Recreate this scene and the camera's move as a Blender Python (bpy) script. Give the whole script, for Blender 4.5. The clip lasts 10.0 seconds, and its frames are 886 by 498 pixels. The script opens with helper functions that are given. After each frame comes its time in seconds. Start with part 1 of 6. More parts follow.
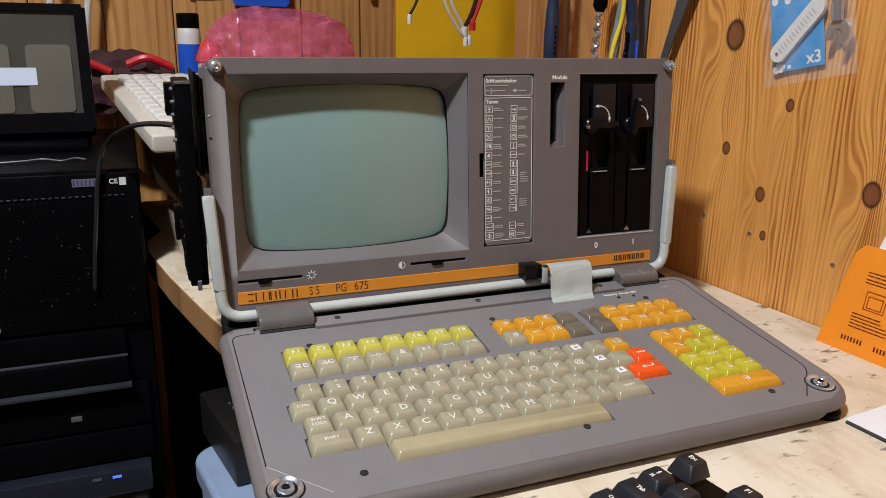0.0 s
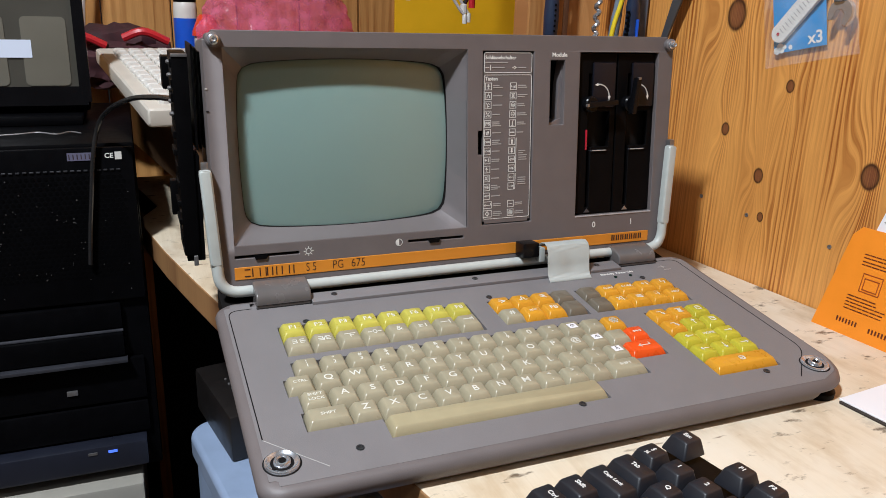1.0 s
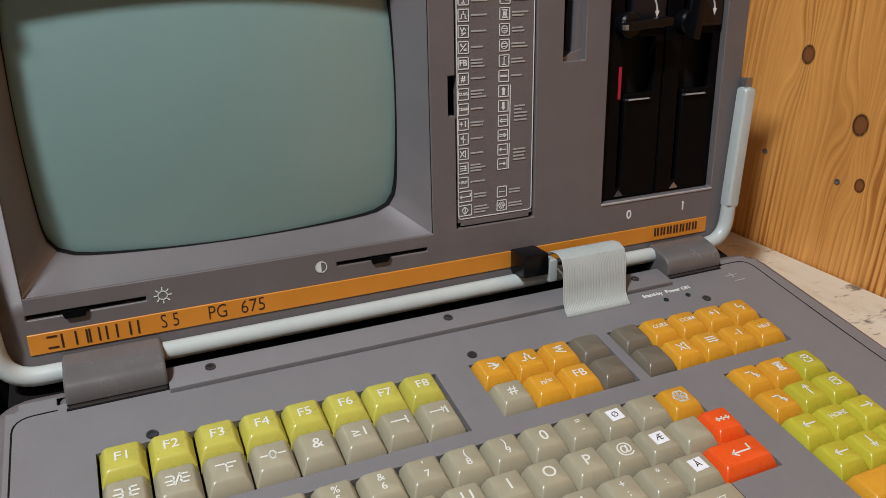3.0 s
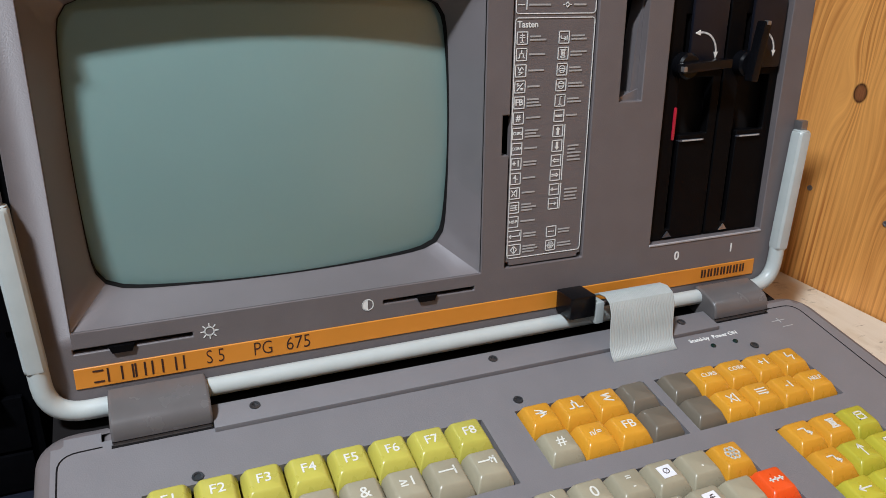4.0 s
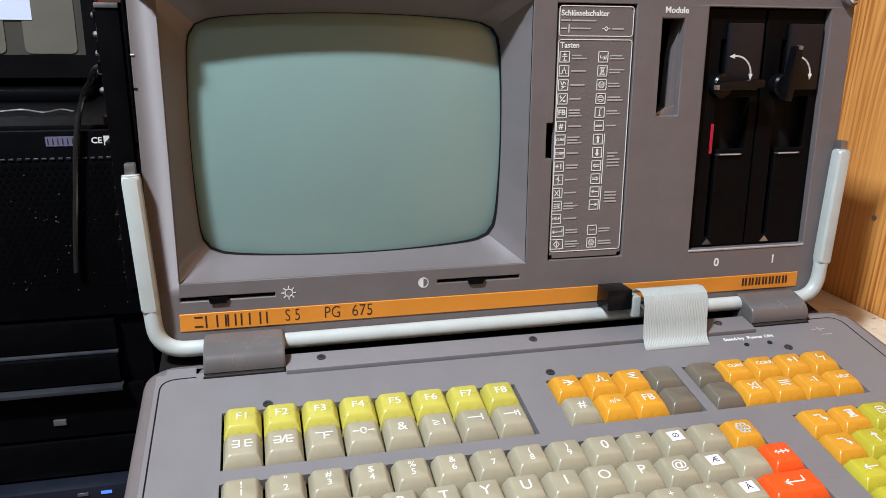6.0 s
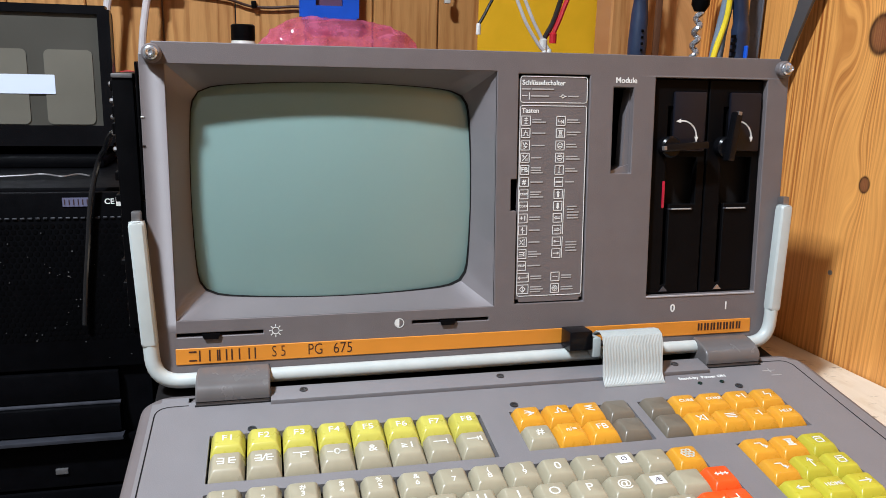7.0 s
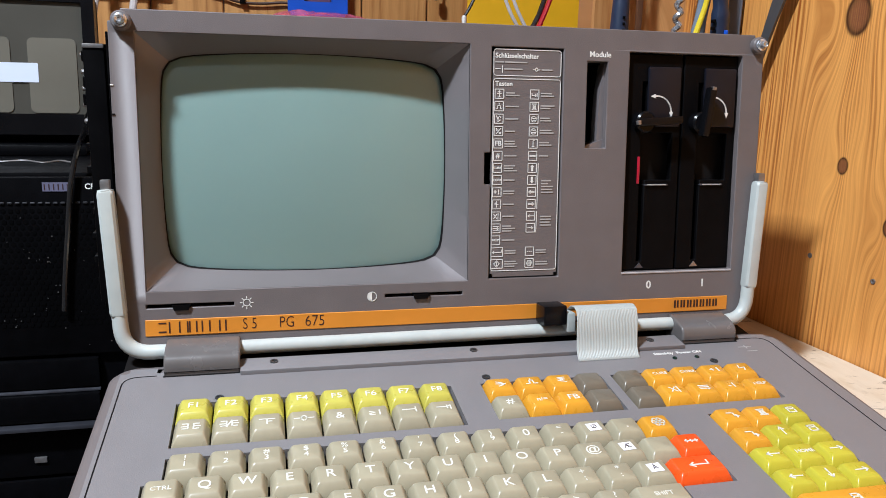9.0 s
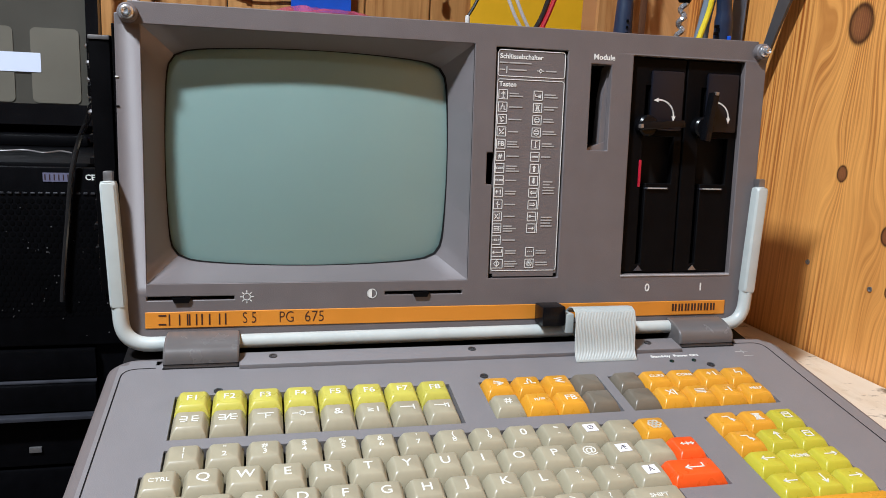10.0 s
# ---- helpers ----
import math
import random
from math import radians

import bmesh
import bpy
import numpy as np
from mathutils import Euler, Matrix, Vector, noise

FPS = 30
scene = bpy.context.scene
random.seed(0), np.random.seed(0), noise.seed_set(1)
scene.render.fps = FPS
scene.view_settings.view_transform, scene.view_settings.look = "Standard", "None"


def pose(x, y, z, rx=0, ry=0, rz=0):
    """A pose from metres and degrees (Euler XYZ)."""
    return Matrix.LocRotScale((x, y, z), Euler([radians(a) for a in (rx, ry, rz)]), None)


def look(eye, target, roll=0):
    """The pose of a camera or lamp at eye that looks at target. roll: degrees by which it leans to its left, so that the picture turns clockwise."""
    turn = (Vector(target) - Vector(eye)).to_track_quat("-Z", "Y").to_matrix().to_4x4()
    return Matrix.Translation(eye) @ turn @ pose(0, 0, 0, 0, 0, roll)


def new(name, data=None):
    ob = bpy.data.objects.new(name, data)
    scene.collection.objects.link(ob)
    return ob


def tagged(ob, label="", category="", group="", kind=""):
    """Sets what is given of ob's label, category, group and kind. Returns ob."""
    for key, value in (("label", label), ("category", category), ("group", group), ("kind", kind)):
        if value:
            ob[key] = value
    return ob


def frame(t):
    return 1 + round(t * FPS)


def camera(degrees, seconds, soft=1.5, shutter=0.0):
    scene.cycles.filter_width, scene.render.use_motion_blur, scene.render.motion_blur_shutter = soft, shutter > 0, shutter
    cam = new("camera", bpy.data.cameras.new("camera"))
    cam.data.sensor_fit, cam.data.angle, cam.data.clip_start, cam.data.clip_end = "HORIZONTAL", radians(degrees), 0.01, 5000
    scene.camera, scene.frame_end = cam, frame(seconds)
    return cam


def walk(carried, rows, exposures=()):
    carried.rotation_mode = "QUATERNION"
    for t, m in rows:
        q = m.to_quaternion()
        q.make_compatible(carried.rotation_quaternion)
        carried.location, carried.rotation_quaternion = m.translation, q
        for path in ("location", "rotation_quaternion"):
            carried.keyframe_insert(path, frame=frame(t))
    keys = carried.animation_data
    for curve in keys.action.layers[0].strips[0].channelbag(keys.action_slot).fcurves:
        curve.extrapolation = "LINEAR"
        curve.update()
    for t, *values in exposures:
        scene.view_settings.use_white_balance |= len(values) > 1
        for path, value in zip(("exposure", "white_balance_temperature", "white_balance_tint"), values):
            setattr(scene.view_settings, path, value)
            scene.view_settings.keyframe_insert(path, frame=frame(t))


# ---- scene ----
cam = camera(60.1, 10.0, soft=0.7)
PATH = [
    (0, (-0.262, -0.566, 1.027), (0.457, 1.215, 0.468), 1.1),
    (0.5, (-0.262, -0.565, 1.026), (0.466, 1.208, 0.453), 1.6),
    (1, (-0.263, -0.565, 1.024), (0.462, 1.198, 0.417), 1.8),
    (1.5, (-0.258, -0.539, 1.02), (0.482, 1.199, 0.36), 1.4),
    (2, (-0.217, -0.46, 1.033), (0.545, 1.234, 0.291), 1.1),
    (2.2, (-0.197, -0.411, 1.023), (0.581, 1.259, 0.245), 1.5),
    (3.3, (-0.151, -0.32, 1.001), (0.61, 1.332, 0.17), 1.1),
    (3.5, (-0.156, -0.317, 1.008), (0.604, 1.332, 0.169), 1.7),
    (4, (-0.166, -0.304, 1.017), (0.571, 1.365, 0.198), 2.7),
    (4.5, (-0.16, -0.298, 1.017), (0.523, 1.406, 0.223), 2.7),
    (5, (-0.161, -0.3, 1.014), (0.435, 1.441, 0.229), 2.2),
    (5.5, (-0.15, -0.337, 1.008), (0.361, 1.448, 0.264), 1.7),
    (5.7, (-0.152, -0.357, 1.001), (0.327, 1.447, 0.283), 1.4),
    (6.8, (-0.153, -0.431, 0.998), (0.285, 1.452, 0.486), 1.6),
    (7, (-0.142, -0.436, 0.995), (0.301, 1.455, 0.518), 1.5),
    (7.5, (-0.127, -0.437, 0.982), (0.335, 1.462, 0.559), 0.9),
    (8, (-0.127, -0.44, 0.978), (0.334, 1.46, 0.555), 0.7),
    (8.5, (-0.126, -0.441, 0.972), (0.328, 1.457, 0.534), 0.9),
    (9, (-0.127, -0.443, 0.972), (0.323, 1.453, 0.521), 1.6),
    (9.5, (-0.129, -0.445, 0.973), (0.328, 1.448, 0.515), 2.4),
    (10, (-0.13, -0.444, 0.972), (0.329, 1.449, 0.519), 2.9),
]
walk(cam, [(t, look(eye, target, roll)) for t, eye, target, roll in PATH],
     [(0, -0.54, 6750, 12), (1.3, -0.38, 6500, 10), (2.2, -0.56, 6700, 10), (3.5, -0.76, 6480, 10), (4.3, -0.26, 6180, 10), (5.0, -0.05, 6200, 10),
      (5.6, -0.11, 6300, 10), (6.8, -0.06, 6250, 10), (7.2, 0.10, 6180, 10), (8.5, 0.04, 6180, 10), (10.0, -0.09, 6250, 10)])

# ---- world, lamps ----
T = 0.754                      # table top
world = bpy.data.worlds.new("room_air")
scene.world = world
world.use_nodes = True
world.node_tree.nodes["Background"].inputs[0].default_value = (0.9, 0.95, 1.0, 1)
world.node_tree.nodes["Background"].inputs[1].default_value = 0.015


def area(name, m, sx, sy, watts, colour):
    d = bpy.data.lights.new(name, "AREA")
    d.shape, d.size, d.size_y, d.energy, d.color = "RECTANGLE", sx, sy, watts, colour
    o = new(name, d)
    o.matrix_world = m
    return o


area("ceiling_lamp_light", pose(-0.82, -0.56, 2.32), 0.18, 0.10, 72, (0.85, 0.925, 1.0))
# weak unseen second lamp, added as fill
area("ceiling_lamp_light", pose(-1.1, -1.4, 2.32), 0.50, 0.10, 6, (0.85, 0.925, 1.0))


# ---- materials ----
def mat(name, base, rough=0.5, metal=0.0, var=0.12, scale=40.0, bump=0.0, bscale=400.0, coat=0.0, spec=0.5, stretch=(1, 1, 1), island=0.0):
    """A surface with colour change at two sizes and a fine relief."""
    m = bpy.data.materials.new(name)
    m.use_nodes = True
    nt = m.node_tree
    b = nt.nodes["Principled BSDF"]
    b.inputs["Roughness"].default_value, b.inputs["Metallic"].default_value = rough, metal
    b.inputs["Coat Weight"].default_value = coat
    b.inputs["Specular IOR Level"].default_value = spec
    tc = nt.nodes.new("ShaderNodeTexCoord")
    mp = nt.nodes.new("ShaderNodeMapping")
    mp.inputs["Scale"].default_value = stretch
    nt.links.new(tc.outputs["Object"], mp.inputs["Vector"])
    n1, n2 = nt.nodes.new("ShaderNodeTexNoise"), nt.nodes.new("ShaderNodeTexNoise")
    n1.inputs["Scale"].default_value, n1.inputs["Detail"].default_value = scale, 5
    n2.inputs["Scale"].default_value, n2.inputs["Detail"].default_value = scale * 0.13, 3
    add = nt.nodes.new("ShaderNodeMath")
    add.operation = "ADD"
    nt.links.new(n1.outputs[0], add.inputs[0])
    nt.links.new(n2.outputs[0], add.inputs[1])
    mr = nt.nodes.new("ShaderNodeMapRange")
    mr.inputs[1].default_value, mr.inputs[2].default_value = 0.65, 1.35
    mr.inputs[3].default_value, mr.inputs[4].default_value = 1 - var, 1 + var
    nt.links.new(add.outputs[0], mr.inputs[0])
    mix = nt.nodes.new("ShaderNodeVectorMath")
    mix.operation = "SCALE"
    mix.inputs[0].default_value = base
    nt.links.new(mr.outputs[0], mix.inputs["Scale"])
    last = mix.outputs[0]
    if island:
        oi = nt.nodes.new("ShaderNodeObjectInfo")
        r = nt.nodes.new("ShaderNodeMapRange")
        r.inputs[3].default_value, r.inputs[4].default_value = 1 - island, 1 + island
        nt.links.new(oi.outputs["Random"], r.inputs[0])
        mx2 = nt.nodes.new("ShaderNodeVectorMath")
        mx2.operation = "SCALE"
        nt.links.new(last, mx2.inputs[0])
        nt.links.new(r.outputs[0], mx2.inputs["Scale"])
        last = mx2.outputs[0]
    nt.links.new(last, b.inputs["Base Color"])
    for n in (n1, n2):
        nt.links.new(mp.outputs[0], n.inputs["Vector"])
    rr = nt.nodes.new("ShaderNodeMapRange")
    rr.inputs[3].default_value, rr.inputs[4].default_value = max(rough - 0.08, 0.02), min(rough + 0.1, 1)
    nt.links.new(n1.outputs[0], rr.inputs[0])
    nt.links.new(rr.outputs[0], b.inputs["Roughness"])
    if bump:
        n3 = nt.nodes.new("ShaderNodeTexNoise")
        n3.inputs["Scale"].default_value = bscale
        n3.inputs["Detail"].default_value = 3
        nt.links.new(mp.outputs[0], n3.inputs["Vector"])
        bp = nt.nodes.new("ShaderNodeBump")
        bp.inputs["Strength"].default_value, bp.inputs["Distance"].default_value = bump, 0.0006
        nt.links.new(n3.outputs[0], bp.inputs["Height"])
        nt.links.new(bp.outputs[0], b.inputs["Normal"])
    return m


def pine(name, light, dark, knots, along="z", freq=150.0, rough=0.38, worn=0.0, contrast=0.36):
    """Varnished pine: growth lines that run along one axis and flow round knots; knots are (across, along, radius)."""
    m = bpy.data.materials.new(name)
    m.use_nodes = True
    nt = m.node_tree
    b = nt.nodes["Principled BSDF"]
    lk = nt.links.new

    def node(kind, op=None, **vals):
        n = nt.nodes.new(kind)
        if op:
            n.operation = op
        for k, v in vals.items():
            n.inputs[int(k[1:])].default_value = v
        return n

    def math2(op, a, c):
        n = node("ShaderNodeMath", op)
        for i, v in enumerate((a, c)):
            if isinstance(v, (int, float)):
                n.inputs[i].default_value = v
            else:
                lk(v, n.inputs[i])
        return n.outputs[0]

    tc = nt.nodes.new("ShaderNodeTexCoord")
    sep = nt.nodes.new("ShaderNodeSeparateXYZ")
    lk(tc.outputs["Object"], sep.inputs[0])
    if along == "z":
        u, v = sep.outputs[1], sep.outputs[2]
    elif along == "zx":
        u, v = sep.outputs[0], sep.outputs[2]
    else:
        u, v = sep.outputs[0], sep.outputs[1]
    comb = nt.nodes.new("ShaderNodeCombineXYZ")
    lk(u, comb.inputs[0])
    lk(math2("MULTIPLY", v, 0.16), comb.inputs[1])
    oi = nt.nodes.new("ShaderNodeObjectInfo")
    lk(math2("MULTIPLY", oi.outputs["Random"], 7.0), comb.inputs[2])
    wob = node("ShaderNodeTexNoise")
    wob.inputs["Scale"].default_value, wob.inputs["Detail"].default_value = 9, 3
    lk(comb.outputs[0], wob.inputs["Vector"])
    g = math2("ADD", u, math2("MULTIPLY", math2("SUBTRACT", wob.outputs[0], 0.5), 0.020))
    core = rim = None
    for ku, kv, kr in knots:
        du, dv = math2("SUBTRACT", u, ku), math2("SUBTRACT", v, kv)
        e = math2("ADD", math2("POWER", math2("DIVIDE", du, kr * 2.6), 2.0), math2("POWER", math2("DIVIDE", dv, kr * 6.0), 2.0))
        fall = math2("POWER", 2.718, math2("MULTIPLY", e, -1.0))
        g = math2("ADD", g, math2("MULTIPLY", math2("MULTIPLY", du, fall), 1.5))
        g = math2("ADD", g, math2("MULTIPLY", fall, kr * 1.3))
        r = math2("ADD", math2("POWER", math2("DIVIDE", du, kr), 2.0), math2("POWER", math2("DIVIDE", dv, kr * 1.35), 2.0))
        k = math2("POWER", 2.718, math2("MULTIPLY", math2("POWER", r, 5.0), -0.9))
        q = math2("POWER", 2.718, math2("MULTIPLY", math2("POWER", math2("SUBTRACT", r, 1.0), 2.0), -7.0))
        rim = q if rim is None else math2("MAXIMUM", rim, q)
        core = k if core is None else math2("MAXIMUM", core, k)
    n = node("ShaderNodeTexNoise")
    n.inputs["Scale"].default_value, n.inputs["Detail"].default_value = 1.0, 4
    n.inputs["Roughness"].default_value = 0.62
    cv = nt.nodes.new("ShaderNodeCombineXYZ")
    lk(math2("MULTIPLY", g, freq), cv.inputs[0])
    lk(math2("MULTIPLY", v, 5.0), cv.inputs[1])
    lk(math2("MULTIPLY", oi.outputs["Random"], 31.0), cv.inputs[2])
    lk(cv.outputs[0], n.inputs["Vector"])
    lines = math2("POWER", math2("ABSOLUTE", math2("SINE", math2("ADD", math2("MULTIPLY", g, freq * 2.2), math2("MULTIPLY", n.outputs[0], 5.0)), 0.0), 0.0), 3.0)
    fine = node("ShaderNodeTexNoise")
    fine.inputs["Scale"].default_value, fine.inputs["Detail"].default_value = 1.0, 5
    fv = nt.nodes.new("ShaderNodeCombineXYZ")
    lk(math2("MULTIPLY", g, 900.0), fv.inputs[0])
    lk(math2("MULTIPLY", v, 30.0), fv.inputs[1])
    lk(fv.outputs[0], fine.inputs["Vector"])
    amp = node("ShaderNodeTexNoise")
    amp.inputs["Scale"].default_value, amp.inputs["Detail"].default_value = 1.0, 3
    av = nt.nodes.new("ShaderNodeCombineXYZ")
    lk(math2("MULTIPLY", g, 42.0), av.inputs[0])
    lk(math2("MULTIPLY", v, 4.0), av.inputs[1])
    lk(math2("MULTIPLY", oi.outputs["Random"], 17.0), av.inputs[2])
    lk(av.outputs[0], amp.inputs["Vector"])
    lines = math2("MULTIPLY", lines, math2("MAXIMUM", math2("MULTIPLY", math2("SUBTRACT", amp.outputs[0], 0.33), 4.0), 0.1))
    t = math2("ADD", math2("MULTIPLY", lines, contrast), math2("MULTIPLY", n.outputs[0], 0.35))
    t = math2("ADD", t, math2("MULTIPLY", fine.outputs[0], 0.34))
    big = node("ShaderNodeTexNoise")
    big.inputs["Scale"].default_value, big.inputs["Detail"].default_value = 6, 3
    lk(comb.outputs[0], big.inputs["Vector"])
    t = math2("ADD", t, math2("MULTIPLY", math2("SUBTRACT", big.outputs[0], 0.5), 0.95))
    ramp = nt.nodes.new("ShaderNodeValToRGB")
    ramp.color_ramp.elements[0].position, ramp.color_ramp.elements[0].color = 0.18, (*light, 1)
    ramp.color_ramp.elements[1].position, ramp.color_ramp.elements[1].color = 0.80, (*dark, 1)
    lk(t, ramp.inputs[0])
    col = ramp.outputs[0]
    if core is not None:
        mx = nt.nodes.new("ShaderNodeMix")
        mx.data_type = "RGBA"
        mx.inputs[7].default_value = (dark[0] * 0.52, dark[1] * 0.58, dark[2] * 1.6, 1)
        lk(math2("MULTIPLY", core, math2("ADD", math2("MULTIPLY", fine.outputs[0], 0.5), 0.62)), mx.inputs[0])
        lk(col, mx.inputs[6])
        col = mx.outputs[2]
    if rim is not None:
        mx = nt.nodes.new("ShaderNodeMix")
        mx.data_type = "RGBA"
        mx.inputs[7].default_value = (dark[0] * 0.13, dark[1] * 0.14, dark[2] * 0.4, 1)
        lk(math2("MULTIPLY", rim, math2("MINIMUM", math2("MULTIPLY", n.outputs[0], 1.9), 0.95)), mx.inputs[0])
        lk(col, mx.inputs[6])
        col = mx.outputs[2]
    if worn:
        w = node("ShaderNodeTexNoise")
        w.inputs["Scale"].default_value, w.inputs["Detail"].default_value, w.inputs["Roughness"].default_value = 26, 8, 0.72
        lk(tc.outputs["Object"], w.inputs["Vector"])
        wr = node("ShaderNodeMapRange", v1=0.62, v2=0.78, v3=0.0, v4=worn)
        lk(w.outputs[0], wr.inputs[0])
        mx = nt.nodes.new("ShaderNodeMix")
        mx.data_type = "RGBA"
        mx.inputs[7].default_value = (0.19, 0.12, 0.07, 1)
        lk(wr.outputs[0], mx.inputs[0])
        lk(col, mx.inputs[6])
        col = mx.outputs[2]
        for sc, lo_, hi_, amount, tone, sx in ((7.0, 0.42, 0.66, 0.6, (0.78, 0.72, 0.62, 1), 1.0), (13.0, 0.50, 0.68, 0.6, (0.48, 0.34, 0.20, 1), 2.2), (75.0, 0.61, 0.68, 0.85, (0.09, 0.055, 0.03, 1), 0.45), (160.0, 0.63, 0.71, 0.7, (0.16, 0.10, 0.06, 1), 0.3)):
            w = node("ShaderNodeTexNoise")
            w.inputs["Scale"].default_value, w.inputs["Detail"].default_value, w.inputs["Roughness"].default_value = sc, 5, 0.6
            ms = nt.nodes.new("ShaderNodeMapping")
            ms.inputs["Scale"].default_value = (sx, 1.0, 1.0)
            ms.inputs["Rotation"].default_value = (0, 0, 0.35)
            lk(tc.outputs["Object"], ms.inputs["Vector"])
            lk(ms.outputs[0], w.inputs["Vector"])
            wr = node("ShaderNodeMapRange", v1=lo_, v2=hi_, v3=0.0, v4=amount)
            lk(w.outputs[0], wr.inputs[0])
            mx = nt.nodes.new("ShaderNodeMix")
            mx.data_type = "RGBA"
            mx.inputs[7].default_value = tone
            lk(wr.outputs[0], mx.inputs[0])
            lk(col, mx.inputs[6])
            col = mx.outputs[2]
    lk(col, b.inputs["Base Color"])
    b.inputs["Roughness"].default_value = rough
    b.inputs["Specular IOR Level"].default_value = 0.4
    bp = nt.nodes.new("ShaderNodeBump")
    bp.inputs["Strength"].default_value, bp.inputs["Distance"].default_value = 0.25, 0.0008
    lk(t, bp.inputs["Height"])
    lk(bp.outputs[0], b.inputs["Normal"])
    return m


# darker than PLATE: the front's weaker light is put into this grey
CASE = mat("grey_brown_plastic_dimmed", (0.136, 0.117, 0.117), 0.5, var=0.08, scale=60, bump=0.18, bscale=1400)
PLATE = mat("grey_painted_metal", (0.186, 0.175, 0.180), 0.42, var=0.05, scale=50, bump=0.2, bscale=1500)
BEZEL = mat("grey_bezel_plastic", (0.185, 0.163, 0.166), 0.43, 0.22, spec=1.0, var=0.06, scale=50, bump=0.06, bscale=1400)
HINGE = mat("smooth_grey_plastic", (0.118, 0.107, 0.104), 0.24, var=0.10, scale=70)
BLACK = mat("black_plastic", (0.0032, 0.003, 0.0034), 0.40, var=0.25, scale=60, bump=0.12, bscale=900, spec=0.05)
BLACKG = mat("glossy_black_plastic", (0.004, 0.004, 0.005), 0.22, var=0.2, scale=40, spec=0.2)
# near-black for seams and holes; also puts recess shade into the colour
DARK = mat("dark_gaps_and_shade", (0.008, 0.007, 0.007), 0.7, spec=0.1)
TUBE = mat("grey_green_tube_glass", (0.228, 0.340, 0.320), 0.30, var=0.05, scale=14, coat=0.6)
for _n in TUBE.node_tree.nodes:
    if _n.type == "BSDF_PRINCIPLED":
        _n.inputs["Subsurface Weight"].default_value, _n.inputs["Subsurface Scale"].default_value = 0.8, 0.005
        _n.inputs["Subsurface Radius"].default_value = (1, 1, 1)
        _n.inputs["Coat Weight"].default_value, _n.inputs["Coat Roughness"].default_value = 0.9, 0.34
STRIP = mat("orange_enamel_strip", (0.62, 0.225, 0.022), 0.42, var=0.05, scale=60)
INK = mat("black_print", (0.035, 0.012, 0.008), 0.5)
WHITEP = mat("white_print", (0.75, 0.75, 0.72), 0.5, var=0.05)
GREYP = mat("pale_grey_print", (0.40, 0.39, 0.38), 0.5, var=0.1)
HANDLE = mat("off_white_coated_tube", (0.46, 0.49, 0.47), 0.35, var=0.07, scale=90, bump=0.1)
CHROME = mat("bright_steel", (0.58, 0.60, 0.64), 0.22, 0.78, var=0.1, scale=300)
STEEL = mat("dull_steel", (0.30, 0.29, 0.29), 0.4, 0.8, var=0.2, scale=200)
SCREW = mat("dark_screw", (0.075, 0.078, 0.085), 0.3, 0.7, var=0.2, scale=500)
RIBBON = mat("pale_grey_ribbon", (0.40, 0.42, 0.40), 0.45, var=0.06, scale=60)
K_BEIGE = mat("beige_grey_keycap", (0.338, 0.299, 0.208), 0.29, var=0.07, scale=120, bump=0.08, island=0.05)
K_SPACE = mat("beige_space_keycap", (0.37, 0.315, 0.195), 0.33, var=0.07, scale=80, bump=0.08)
K_YELL = mat("lemon_keycap", (0.47, 0.42, 0.075), 0.28, var=0.06, scale=120, island=0.05)
K_LIME = mat("lime_keycap", (0.46, 0.405, 0.035), 0.28, var=0.06, scale=120, island=0.06)
K_ORAN = mat("orange_keycap", (0.62, 0.285, 0.024), 0.28, var=0.06, scale=120, island=0.05)
K_RED = mat("red_orange_keycap", (0.78, 0.085, 0.012), 0.28, var=0.06, scale=120)
K_DARK = mat("taupe_keycap", (0.150, 0.126, 0.094), 0.3, var=0.07, scale=120)
LEGEND = mat("cream_legend", (0.70, 0.69, 0.62), 0.4, var=0.03)
RED = mat("red_plastic", (0.42, 0.012, 0.035), 0.25)
# lighter bluish black: the block's reflection is put into its colour
BLUEBLACK = mat("black_plastic_blue_reflection", (0.0075, 0.008, 0.013), 0.34, var=0.2, scale=60, spec=0.3)
PALELIP = mat("pale_lip_edge", (0.34, 0.32, 0.32), 0.45, var=0.3, scale=120)
PCBLACK = mat("black_sheet_steel", (0.0022, 0.0022, 0.0028), 0.42, var=0.3, scale=80, bump=0.15, bscale=700, spec=0.06)
WHITE = mat("white_plastic", (0.68, 0.66, 0.62), 0.4, var=0.06, scale=50)
OFFW = mat("aged_white_plastic", (0.60, 0.55, 0.48), 0.45, var=0.08, scale=50)
PAPER = mat("white_paper", (0.78, 0.77, 0.80), 0.7, var=0.03, scale=30)
SLEEVE = mat("orange_card_sleeve", (0.88, 0.26, 0.012), 0.55, var=0.05, scale=60, bump=0.15)
YELLOW = mat("yellow_sheet", (0.95, 0.52, 0.012), 0.5, var=0.08, scale=25)
BLUE = mat("blue_plastic", (0.012, 0.10, 0.62), 0.3, var=0.12, scale=50)
BLUECARD = mat("light_blue_card", (0.02, 0.26, 0.60), 0.35, var=0.15, scale=60)
NAVY = mat("navy_rubber", (0.014, 0.026, 0.06), 0.45, var=0.2, scale=120)
CABLE = mat("black_cable", (0.014, 0.014, 0.015), 0.2, spec=0.9)
REDC = mat("red_cable", (0.55, 0.02, 0.03), 0.35)
WHITEC = mat("white_cable", (0.62, 0.58, 0.58), 0.4)
REDCAP = mat("red_cap", (0.75, 0.06, 0.02), 0.35)
